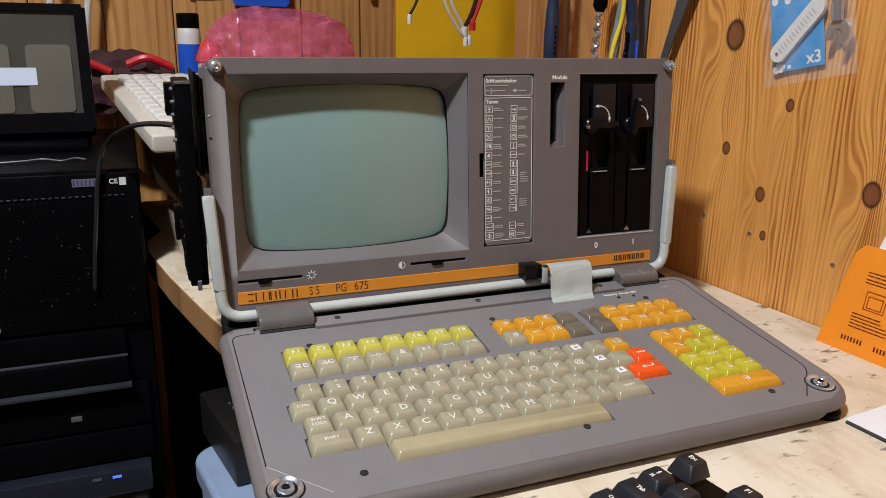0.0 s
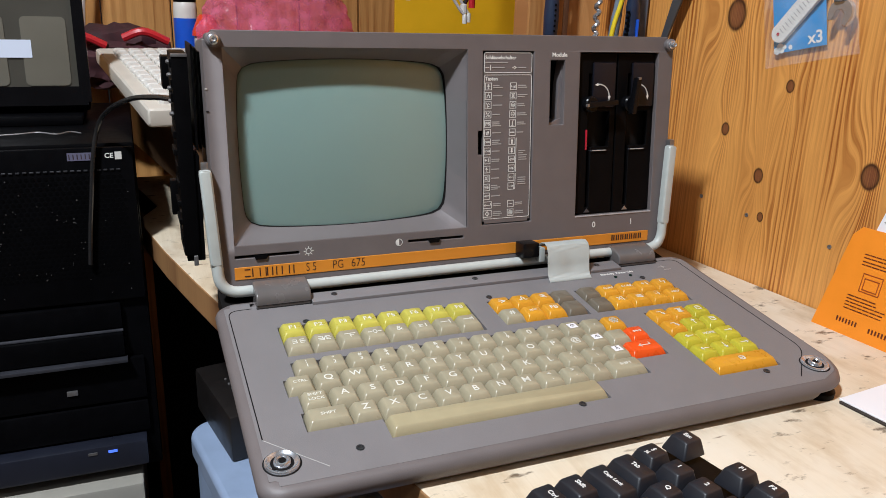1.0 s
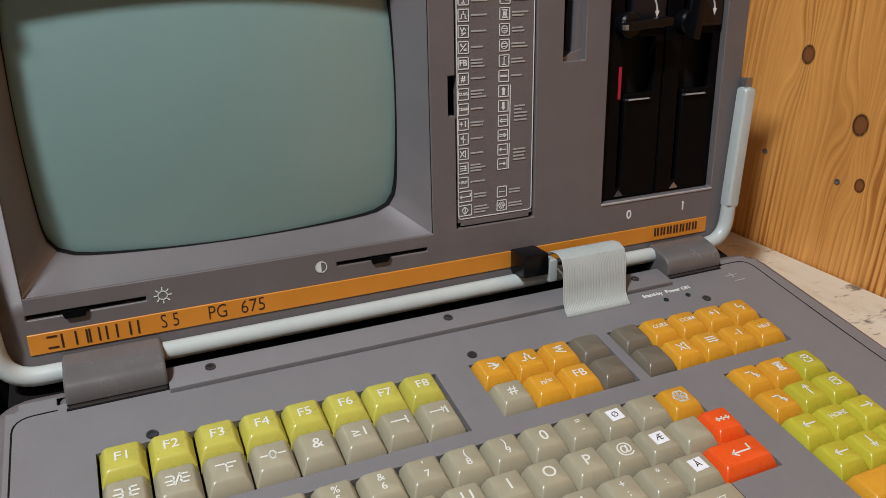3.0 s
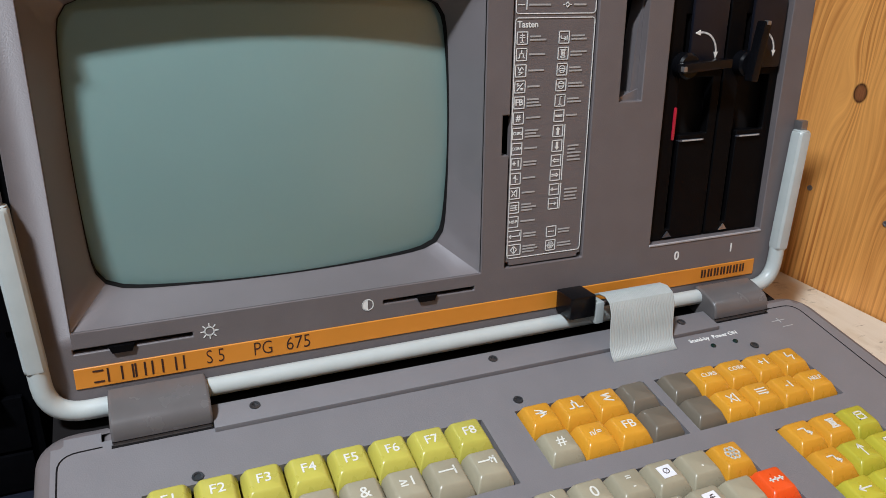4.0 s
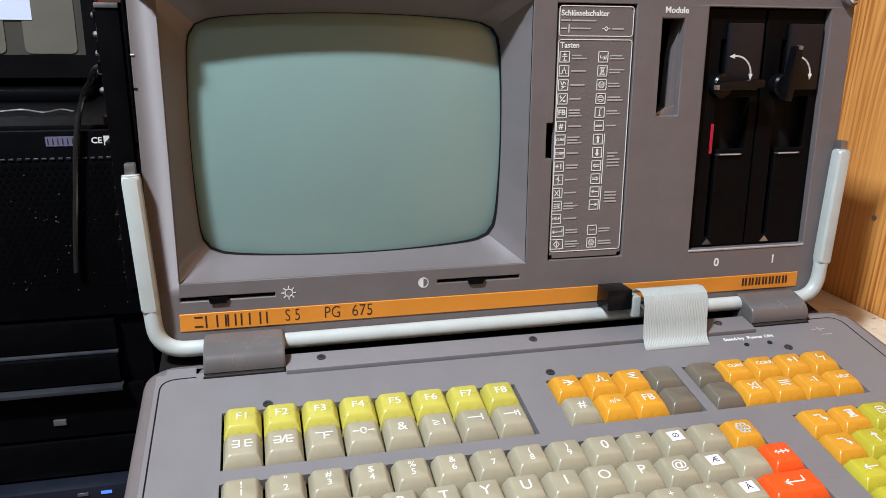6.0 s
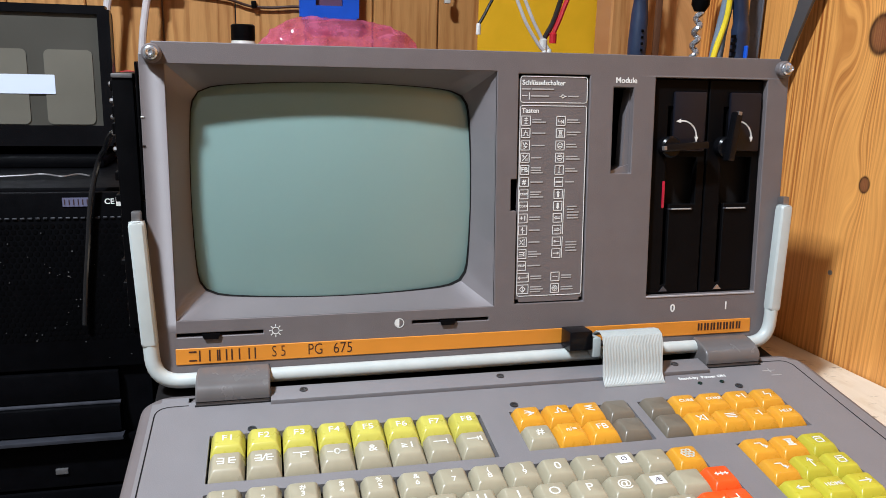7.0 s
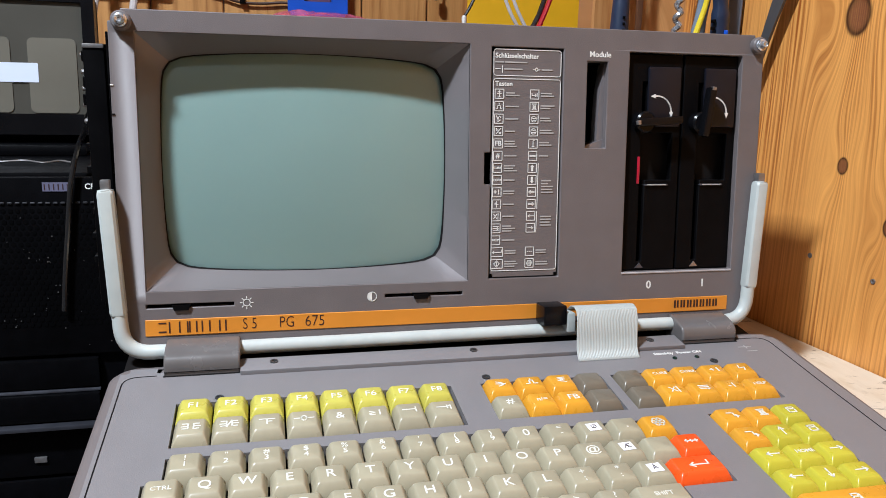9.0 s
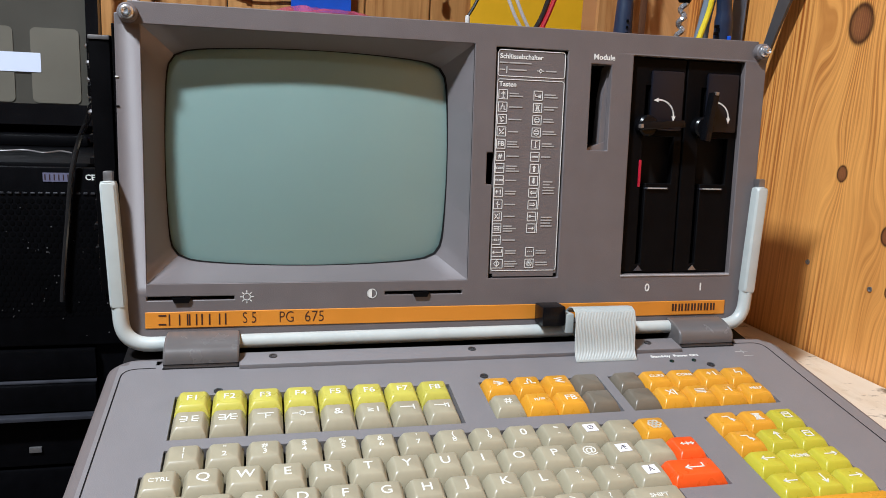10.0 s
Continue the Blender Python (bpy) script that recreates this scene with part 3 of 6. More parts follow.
for z0, z1 in ((0.1692, 0.1855), (0.0432, 0.1672)):
    pts = rounded(PX0 + 0.0016, PX1 - 0.0016, z0, z1, 0.0016, 3)
    frame_lines += [(*a, *c) for a, c in zip(pts, pts[1:] + pts[:1])]
part("frame_line", strokes(frame_lines, lw), WHITEP, legend_panel, "", LP)
part("heading", lettering("Schlüsselschalter", 0.0043, WHITEP, align="LEFT"), WHITEP, legend_panel, "", LP @ pose(0.0174, 0.1815, 0))
part("heading", lettering("Tasten", 0.0043, WHITEP, align="LEFT"), WHITEP, legend_panel, "", LP @ pose(0.0174, 0.1640, 0))
rng = random.Random(4)
bars = []


def caption(x, z, w):
    """Unreadable small print: a row of short word bars."""
    end = x + w
    while x < end - 0.0008:
        k = min(rng.uniform(0.0018, 0.0042), end - x)
        bars.append((x, z, x + k, z))
        x += k + 0.0008


for x, z, w in ((0.0176, 0.1776, 0.0050), (0.0242, 0.1776, 0.0140), (0.0238, 0.1733, 0.0120), (0.0490, 0.1733, 0.0068)):
    caption(x, z, w)
icons = [(0.0176, 0.1733, 0.0208, 0.1733), (0.0222, 0.1712, 0.0222, 0.1752), (0.0428, 0.1733, 0.0438, 0.1733), (0.0462, 0.1733, 0.0472, 0.1733)]
icons += [(0.0438, 0.1733, 0.0450, 0.1745), (0.0450, 0.1745, 0.0462, 0.1733), (0.0462, 0.1733, 0.0450, 0.1721), (0.0450, 0.1721, 0.0438, 0.1733)]
GLY = {4: "FB", 5: "#", 8: "+1", 6: "CURS", 7: "CORR", 12: "HELP"}
U = 0.001
DRAW = {(0, 0): [(0, -2, 0, 2), (-1.3, 0.2, 1.3, 0.2), (-0.8, -2, 0.8, -2), (-0.9, 1.2, 0.9, 1.2)],
        (0, 1): [(-1.8, -1.6, -1, -1.6), (-1, -1.6, -1, 0.4), (-1, 0.4, 1, 0.4), (1, 0.4, 1, -1.6), (1, -1.6, 1.8, -1.6), (0, 0.4, 0, 1.9)],
        (0, 2): [(-1.6, 1.8, -0.6, -0.2), (-0.6, -0.2, 0.4, 1.8), (0.4, 1.8, 1.4, 0.6), (-1, -0.8, 1.2, -0.8), (1.2, -0.8, -0.8, -1.9)],
        (0, 3): [(-1.6, -1.8, 1.6, 1.8), (-1.6, 1.4, -0.5, 0.6), (0.4, -0.8, 1.6, -0.8), (0.4, -1.5, 1.6, -1.5), (-1.2, 1.8, -1.2, 0.4)],
        (0, 9): [(0, -1.9, 0, 1.9), (-1.2, 0.3, 1.2, -0.3), (-1.2, 0.3, -0.2, 1.2)],
        (0, 10): [(-1.7, 1.5, 0.5, -1.5), (-1.7, -1.5, 0.5, 1.5), (1.3, 1.9, 1.3, -1.9)],
        (0, 11): [(-1.8, 1.2, 1.8, 1.2), (-1.8, 0, 1.8, 0), (-1.8, -1.2, 1.8, -1.2), (1.8, 0, 1.0, 0.6), (1.8, -1.2, 1.0, -0.6)],
        (0, 13): [(-3.1, -0.2, 3.1, -0.2), (-3.1, -0.2, -2.1, 0.6), (-3.1, -0.2, -2.1, -1.0), (3.1, -0.2, 3.1, 1.4)],
        (0, 14): [(-1.9, 0, 0, 2.1), (0, 2.1, 1.9, 0), (1.9, 0, 0, -2.1), (0, -2.1, -1.9, 0), (0, -1.2, 0, 1.2)],
        (1, 0): [(-1.8, 0.6, -1.8, -0.6), (-1.8, -0.6, 1.2, -0.6), (1.2, -0.6, 0.4, 0.2), (1.2, -0.6, 0.4, -1.4), (1.7, 0.6, 1.7, -1.4)],
        (1, 1): [(-1.4, 1.9, 1.4, -1.9), (1.4, 1.9, -1.4, -1.9), *rect_segs(-0.8, -1.2, 0.8, 1.2), (-1.5, 1.9, 1.5, 1.9), (-1.5, -1.9, 1.5, -1.9)],
        (1, 2): [*ring_segs(0, 0, 1.8, 10), (-1.6, -0.7, 1.6, -0.7), (-1.6, 0.4, 1.6, 0.4)],
        (1, 3): [*ring_segs(0, 0, 1.8, 10), (-1.6, 0.8, 1.6, 0.8), (-1.0, -0.6, 1.0, -0.6)],
        (1, 4): [(0, -2, 0, 2), (0, 2, 1.0, 2), (-0.7, -2, 0.7, -2)],
        (1, 5): [(-1.9, 0.3, 1.9, 0.3), (-1.9, -0.3, 1.9, -0.3)],
        (1, 6): [(0, -1.9, 0, 1.9), (0, 1.9, 0.9, 0.8), (0, 1.9, -0.9, 0.8), (0.45, -1.9, 0.45, 0.8), (-0.45, -1.9, -0.45, 0.8)],
        (1, 7): [(0, -1.9, 0, 1.9), (0, -1.9, 0.9, -0.8), (0, -1.9, -0.9, -0.8), (0.45, 1.9, 0.45, -0.8), (-0.45, 1.9, -0.45, -0.8)],
        (1, 8): [(-1.9, 0, -0.8, 0.9), (-1.9, 0, -0.8, -0.9), (-0.8, 0.45, 1.9, 0.45), (-0.8, -0.45, 1.9, -0.45)],
        (1, 9): [(1.9, 0, 0.8, 0.9), (1.9, 0, 0.8, -0.9), (0.8, 0.45, -1.9, 0.45), (0.8, -0.45, -1.9, -0.45)],
        (1, 10): [(-1.9, 0, 1.9, 0), (-1.9, 0, -0.9, 0.7), (-1.9, 0, -0.9, -0.7)],
        (1, 11): [(-1.9, 0, 1.9, 0), (1.9, 0, 0.9, 0.7), (1.9, 0, 0.9, -0.7)],
        (1, 13): [(-1.5, 0, -1.1, 0), (-0.2, 0, 0.2, 0), (1.1, 0, 1.5, 0)],
        (1, 14): [*ring_segs(0, 0, 0.7, 6), *[g for a in range(0, 360, 60) for g in ring_segs(1.3 * math.cos(radians(a)), 1.3 * math.sin(radians(a)), 0.65, 6)]]}
LINES = {0: (2, 1, 1, 1, 3, 1, 3, 1, 2, 1, 1, 3, 1, 2, 3), 1: (2, 2, 2, 2, 2, 1, 0, 0, 0, 0, 0, 0, 0, 2, 2)}
for col in range(2):
    for r in range(15):
        if col == 1 and r == 12:
            continue
        cx, cz = (0.0204 if col == 0 else 0.0441) - 0.00009 * r, 0.1577 - r * 0.00785
        h = 0.0029
        w = 0.0040 if col == 0 and r > 12 else h
        cx += w - h
        icons += rect_segs(cx - w, cz - h, cx + w, cz + h)
        if col == 0 and r in GLY:
            g = GLY[r]
            part("symbol", lettering(g, 0.0044 if len(g) < 3 else 0.0021, WHITEP), WHITEP, legend_panel, "", LP @ pose(cx, cz, 0))
        else:
            icons += [tuple(o + v * U for o, v in zip((cx, cz, cx, cz), g)) for g in DRAW[col, r]]
        k = LINES[col][r]
        for ln in range(k):
            caption(cx + w + 0.0018, cz + 0.0007 * (k - 1) - ln * 0.0016, rng.uniform(0.0058, 0.0088))
for r0, r1 in ((6, 9), (10, 11)):
    bx, zt, zb = 0.0482 - 0.00009 * r0, 0.1577 - r0 * 0.00785 + 0.0029, 0.1577 - r1 * 0.00785 - 0.0029
    icons.append((bx, zt, bx - 0.0003, zb))
    for ln in range(5 if r0 == 6 else 4):
        caption(bx + 0.0028, (zt + zb) / 2 + 0.0034 - ln * 0.0019, rng.uniform(0.0048, 0.0078))
part("symbol_print", strokes(icons, lw), WHITEP, legend_panel, "white line symbols in square frames", LP)
part("caption_print", strokes(bars, 0.00085), GREYP, legend_panel, "rows of small grey captions", LP)

# module slot, finger notch
# dark sleeve standing in for the shade inside the slot
part("slot_shade", pierced(MX0 - 0.001, MX1 + 0.001, MZ0 - 0.001, MZ1 + 0.001, [(MX0 + 0.0002, MX1 - 0.0002, MZ0 + 0.0002, MZ1 - 0.0002)], 0.018), DARK, computer, "", FM @ pose(0, 0.012, 0))
part("slot_floor", outline([(MX0, MZ0), (MX1, MZ0), (MX1, MZ0 + 0.006), (MX0, MZ0 + 0.001)], 0.016), BEZEL, computer, "", FM @ pose(0, 0.004, 0))
# pale wedge shaped like the light on the slot's right inner wall
part("slot_lit_wedge", outline([(MX1 - 0.0001, MZ0), (MX1 - 0.0001, MZ1), (MX1 - 0.003, MZ0 + 0.035), (MX1 - 0.0045, MZ0)], 0.01), BEZEL, computer, "", FM @ pose(0, 0.005, 0))
part("caption", lettering("Module", 0.0050, WHITEP), WHITEP, computer, "", on_panel(0.0884, 0.1840))
for tx, px in (("0", 0.1299), ("1", 0.1712)):
    part("drive_number", lettering(tx, 0.0076, WHITEP), WHITEP, computer, "", on_panel(px, 0.0300))

# twin disk drives
for i in range(2):
    x0 = DX0 + 0.0006 + i * 0.0418
    x1 = x0 + 0.0406
    z0, z1 = DZ0 + 0.0006, DZ1 - 0.0006
    sx = x0 + 0.0118
    drive = part("disk_drive", pierced(x0, x1, z0, z1, [(sx, sx + 0.0035, z0 + 0.006, z1 - 0.018), (sx + 0.0035, x1 - 0.006, z0 + 0.062, z0 + 0.094)], 0.006), BLACK, computer, "black disk drive front with a turning lever", FM @ pose(0, 0.004, 0))
    soften(drive, 0.0006)
    # dark sheet standing in for the shade behind the drive openings
    part("drive_recess_shade", span(x0, x1, 0.0085, 0.0115, z0, z1), DARK, drive, "")
    part("ledge", span(sx + 0.0035, x1 - 0.008, -0.0012, 0.0065, z0 + 0.0582, z0 + 0.0594, 0.0004), LEDGE, drive, "mottled grey ledge")
    part("ledge_line", span(sx + 0.0050, x1 - 0.0095, -0.0016, -0.0011, z0 + 0.0586, z0 + 0.0593), GREYP, drive, "thin pale edge line")
    part("upper_block", span(x0 + 0.0145, x1 - 0.002, -0.0025, 0.0, z0 + 0.098, z1 - 0.008, 0.0015), BLUEBLACK, drive, "black moulded block with a bluish reflection in its colour")
    knob = part("lever", turned([(0.0072, 0), (0.0072, -0.006), (0.0060, -0.0072)], 28, axis="y"), BLACKG, drive, "glossy black turning lever", pose(x0 + 0.0118, 0, z0 + 0.1010))
    part("grip", span(-0.0026, 0.0026, -0.0135, -0.0068, -0.0095, 0.0235, 0.0014), BLACKG, knob, "", pose(0, 0, 0, 0, 8 if i else 86, 0))
    # steel block at the lever's end in place of its glint
    part("grip_glint", span(-0.0014, 0.0014, -0.0140, -0.0110, 0.0215, 0.0238, 0.0004) if i else span(-0.0014, 0.0014, -0.0140, -0.0110, -0.0098, -0.0075, 0.0004), STEEL, knob, "steel tip standing in for a glint", pose(0, 0, 0, 0, 8 if i else 86, 0))
    acx, acz, ar_ = x0 + 0.0208, z0 + 0.1076, 0.0108
    ar = ring_segs(acx, acz, ar_, 12, 94, 4)
    part("arrow", strokes(ar, 0.0010), WHITEP, drive, "white curved arrow", pose(0, -0.0027, 0, 90, 0, 0))
    for hx, hz, ha in ((acx + ar_, acz - 0.0012, -90), (acx - 0.0026, acz + ar_ - 0.0002, 184)):
        tip = [(hx + 0.0021 * math.cos(radians(ha + da)), hz + 0.0021 * math.sin(radians(ha + da))) for da in (0, 135, 225)]
        part("arrow_head", outline(tip, 0.0003), WHITEP, drive, "", pose(0, -0.0030, 0))
    part("index_mark", outline([(sx - 0.0012, z0 + 0.0015), (sx + 0.0050, z0 + 0.0015), (sx + 0.0019, z0 + 0.0052)], 0.0006), LEDGE if i == 0 else STEEL, drive, "small grey triangle mark", pose(0, -0.0008, 0))
    if i == 0:
        part("lamp_lens", span(sx - 0.0022, sx - 0.0004, -0.0008, 0.0030, z0 + 0.0595, z0 + 0.0780, 0.0006), RED, drive, "dark red indicator window")

part("bay_lip", span(DX0 - 0.0004, DX1 + 0.0004, -0.0005, 0.0035, DZ0 - 0.0014, DZ0 - 0.0001, 0.0003, 1), PALELIP, computer, "pale edge below the drives", FM)

# sliders with their marks
for (a0, a1, b0, b1), kx in ((S1, -0.1775), (S2, -0.0305)):
    part("slider_slot", span(a0 - 0.0004, a1 + 0.0004, 0.006, 0.010, b0 - 0.0004, b1 + 0.0004), DARK, computer, "", FM)
    part("slider_knob", outline([(-0.0055, 0.0006), (0.0055, 0.0006), (0.0042, -0.0026), (-0.0042, -0.0026)], 0.006), BLACK, computer, "small black slider knob", FM @ pose(kx, -0.0015, (b0 + b1) / 2))
cx, cz = -0.1394, 0.0288
sun_mark = ring_segs(cx, cz, 0.0021, 14) + [(cx + 0.0028 * math.cos(radians(a)), cz + 0.0028 * math.sin(radians(a)), cx + 0.0038 * math.cos(radians(a)), cz + 0.0038 * math.sin(radians(a))) for a in range(0, 360, 45)]
part("brightness_mark", strokes(sun_mark, 0.0005), WHITEP, computer, "white sun mark", on_panel(0, 0))
cx, cz = -0.0622, 0.0295
bm = strokes(ring_segs(cx, cz, 0.0029, 16), 0.0005)
for i in range(9):
    xx = cx - 0.0029 * (i / 9)
    hh = math.sqrt(max(0.0029 ** 2 - (xx - cx) ** 2, 0))
    box(0.00036, hh * 2, 0.0002, (xx - 0.00018, cz, 0.0001), bm=bm)
part("contrast_mark", bm, WHITEP, computer, "white half-filled round mark", on_panel(0, 0))

# orange strip with lettering; the maker's marks are plain bars
for a0, a1 in ((-0.1985, 0.1915),):
    strip = part("name_strip", span(a0, a1, -0.0006, 0.001, 0.0103, 0.0203, 0.0003, 1), STRIP, computer, "orange name strip", FM)
SL = pose(0, -0.00065, 0, 90, 0, 0)
part("name_letters", lettering("S 5", 0.0100, INK), INK, strip, "black letters", SL @ pose(-0.1378, 0.0155, 0) @ Matrix.Diagonal((0.72, 1, 1, 1)))
part("name_letters", lettering("PG", 0.0100, INK), INK, strip, "black letters", SL @ pose(-0.1155, 0.0155, 0) @ Matrix.Diagonal((0.78, 1, 1, 1)))
part("name_letters", lettering("675", 0.0100, INK), INK, strip, "black letters", SL @ pose(-0.0983, 0.0155, 0) @ Matrix.Diagonal((0.85, 1, 1, 1)))
mk = []
for i, (w, k) in enumerate(((0.0036, 3), (0.0008, 1), (0.0046, 2), (0.0040, 2), (0.0036, 1), (0.0008, 1), (0.0036, 2))):
    xx = -0.1905 + i * 0.0058
    mk += [(xx + w / 2 - 0.0004, 0.0125, xx + w / 2 - 0.0004, 0.0185)] if k == 1 else ([(xx, 0.0125, xx, 0.0185), (xx + w, 0.0125, xx + w, 0.0185)] if k == 2 else [(xx, 0.0128, xx + w, 0.0128), (xx, 0.0182, xx + w, 0.0182)])
for sg in mk:
    part("maker_bar", strokes([sg], 0.0008), INK, strip, "", SL)
mk = []
for i in range(7):
    xx = 0.1505 + i * 0.0050
    mk += [(xx, 0.0140, xx, 0.0178), (xx + 0.0022, 0.0140, xx + 0.0022, 0.0178)]
for sg in mk:
    part("maker_bar", strokes([sg], 0.0013), INK, strip, "", SL)

# small ticks on the side edge of the front panel
part("edge_tick", span(-0.2112, -0.2093, -0.0006, 0.002, 0.1575, 0.1583, 0.0002, 1), WHITE, computer, "small white edge tick", FM)
part("edge_tick", span(-0.2112, -0.2092, -0.0006, 0.002, 0.1410, 0.1419, 0.0002, 1), DARK, computer, "small dark edge tick", FM)
# corner bolts of the front panel
for px in (-0.2035, 0.2035):
    bolt = part("corner_bolt", turned([(0.0039, -0.003), (0.0039, -0.0056), (0.0032, -0.0062), (0.0027, -0.0063), (0.0025, -0.0084), (0.0018, -0.0094), (0.0008, -0.0086)], 24, axis="y"), CHROME, computer, "bright steel corner bolt", FM @ pose(px, 0.0, 0.1935))
    part("boss", turned([(0.0056, 0.0), (0.0054, -0.0036), (0.0046, -0.0044)], 28, axis="y"), CASE, bolt, "round grey boss")

# white carrying handle round the front
hp_ = bend([(-0.2158, -0.0045, 0.0985), (-0.2105, -0.0045, 0.0018), (0.2035, -0.0045, 0.0034), (0.2092, -0.0045, 0.1010)], 8, 0.016)
handle = part("handle", pipe(hp_, 0.0045, 14), HANDLE, computer, "white coated carrying handle", FM)
for (tx, tz), (bx_, bz_) in (((-0.2158, 0.0990), (-0.2119, 0.024)), ((0.2092, 0.1015), (0.2049, 0.026))):
    lean = math.degrees(math.atan2(tx - bx_, tz - bz_))
    part("handle_arm", span(-0.0047, 0.0047, -0.0048, 0.0044, 0, math.hypot(tx - bx_, tz - bz_), 0.0034, 3), HANDLE, handle, "", pose(bx_, -0.0045, bz_, 0, lean, 0))
    part("handle_end", span(-0.0026, 0.0026, -0.003, 0.003, 0, 0.0065, 0.001), STEEL, handle, "bare steel end", pose(tx, -0.0035, tz - 0.001))

# hinges
for hx0, hx1, hy in ((-0.1862, -0.1435, 0.0), (0.1455, 0.1862, 0.0028)):
    bm = bmesh.new()
    prof = [(-0.0055, -0.008), (-0.0057, 0.0012), (-0.0052, 0.0038), (-0.0038, 0.0062), (-0.0012, 0.0081), (0.0025, 0.0092), (0.0080, 0.0098), (0.0150, 0.0098), (0.0195, 0.0090), (0.0195, -0.008)]
    a = [bm.verts.new((hx0, y_ + (hy if y_ < 0.019 else 0.0), z_)) for y_, z_ in prof]
    c = [bm.verts.new((hx1, y_ + (hy if y_ < 0.019 else 0.0), z_)) for y_, z_ in prof]
    bm.faces.new(a)
    bm.faces.new(c[::-1])
    for i in range(len(prof)):
        bm.faces.new((a[i], a[(i + 1) % len(prof)], c[(i + 1) % len(prof)], c[i]))
    cover = soften(part("hinge", bm, HINGE, computer, "smooth grey plastic hinge cover", PM), 0.0012, 3)
    part("seam", span(hx0 + 0.0002, hx1 - 0.0002, -0.0059 + hy, -0.0050 + hy, -0.0006, -0.0002), DARK, cover)
    part("hinge_slot", span(hx0 - 0.0003, hx1 + 0.0008, -0.0068 + hy, -0.0050 + hy, -0.0080, -0.00255), DARK, computer, "", PM)

# flat ribbon cable with its plug
part("cable_plug", span(0.0480, 0.0640, -0.016, 0.0, 0.0085, 0.0215, 0.0012), BLACKG, computer, "black cable plug", FM)
prof = [Vector(p) for p in ((-0.004, 0.016), (-0.012, 0.0205), (-0.019, 0.0215), (-0.0245, 0.0195), (-0.0275, 0.014), (-0.0285, 0.004), (-0.0300, -0.0045), (-0.033, -0.0085), (-0.036, -0.0100))]
bm = bmesh.new()
nr = 40
rows_ = []
for j, p in enumerate(prof):
    row = []
    skew = -0.0035 * j / (len(prof) - 1)
    for i in range(nr * 4 + 1):
        u = i / (nr * 4)
        bumpz = 0.00020 * abs(math.sin(math.pi * u * nr))
        d = (prof[min(j + 1, len(prof) - 1)] - prof[max(j - 1, 0)]).normalized()
        row.append(bm.verts.new((0.0680 + u * 0.0425 + skew, p.x - d.y * -bumpz, p.y + d.x * -bumpz)))
    rows_.append(row)
for r0, r1 in zip(rows_, rows_[1:]):
    for i in range(len(r0) - 1):
        bm.faces.new((r0[i], r0[i + 1], r1[i + 1], r1[i]))
ribbon = part("ribbon_cable", bm, RIBBON, computer, "pale grey ridged flat ribbon cable", FM)
sol = ribbon.modifiers.new("thick", "SOLIDIFY")
sol.thickness = 0.0009
part("ribbon_clip", span(0.0645, 0.0700, -0.016, -0.002, 0.0035, 0.0165, 0.001), RIBBON, computer, "", FM)

# keyboard half: tray, sunken plate, hinge strip
case_out = [p for p in rounded(-0.2172, 0.2240, -0.2118, 0.0110, 0.015, 7)]
case_out = case_out[:8] + [(0.1905, 0.0110), (0.1905, 0.0022), (-0.1905, 0.0022), (-0.1905, 0.0110)] + case_out[8:-8]
CRX, CRY, CRR = 0.1880, -0.1770, 0.0342
case_out += [(0.1815, -0.2115), (0.1835, -0.2114)] + [(CRX + CRR * math.sin(radians(a)), CRY - CRR * math.cos(radians(a))) for a in range(0, 91, 9)]
bm = bmesh.new()
prof = [(-0.0178, 0.0050), (-0.0168, 0.0028), (-0.0125, 0.0004), (-0.0085, 0.0), (-0.0058, 0.0010), (-0.0040, 0.0028), (-0.0030, 0.0052), (-0.0029, 0.0075)]
rings = []
for z_, inset in prof:
    fx = 1 - inset / 0.2206
    fy = 1 - inset / 0.1114
    rings.append([bm.verts.new((0.0034 + (px - 0.0034) * fx, -0.1004 + (py + 0.1004) * fy, max(z_, -0.0100) if px > 0.183 and py < -0.19 else z_)) for px, py in case_out])
n = len(case_out)
for r0, r1 in zip(rings, rings[1:]):
    for i in range(n):
        bm.faces.new((r0[i], r0[(i + 1) % n], r1[(i + 1) % n], r1[i]))
bm.faces.new(rings[0][::-1])
part("keyboard_tray", bm, CASE, computer, "grey-brown keyboard tray", PM)

CUT = [(-0.1765, -0.0235, -0.0785, -0.0372), (-0.0055, 0.0712, -0.0758, -0.0368), (0.0775, 0.1735, -0.0758, -0.0368),
       (-0.1768, 0.0885, -0.1068, -0.0872), (-0.1855, 0.0968, -0.1258, -0.1068), (-0.1795, 0.0968, -0.1448, -0.1258), (-0.1815, 0.0675, -0.1635, -0.1448), (-0.1340, 0.0215, -0.1825, -0.1635),
       (0.1150, 0.1725, -0.1805, -0.0865)]
bm = pierced(-0.2105, 0.2173, -0.2052, 0.0044, [*CUT, (-0.1905, 0.1905, -0.0012, 0.0044)], 0.006, 0.005)
bmesh.ops.rotate(bm, cent=(0, 0, 0), matrix=Matrix.Rotation(radians(-90), 3, "X"), verts=bm.verts)
for v in bm.verts:
    v.co.z = -0.0028 if abs(v.co.z) < 1e-5 else -0.0089
    if v.co.x > CRX and v.co.y < CRY:
        rim = Vector((v.co.x - CRX, v.co.y - CRY))
        if rim.length > 0.0283:
            rim = rim.normalized() * 0.0283
            v.co.x, v.co.y = CRX + rim.x, CRY + rim.y
kplate = part("keyboard_plate", bm, PLATE, computer, "smooth grey keyboard plate", PM)
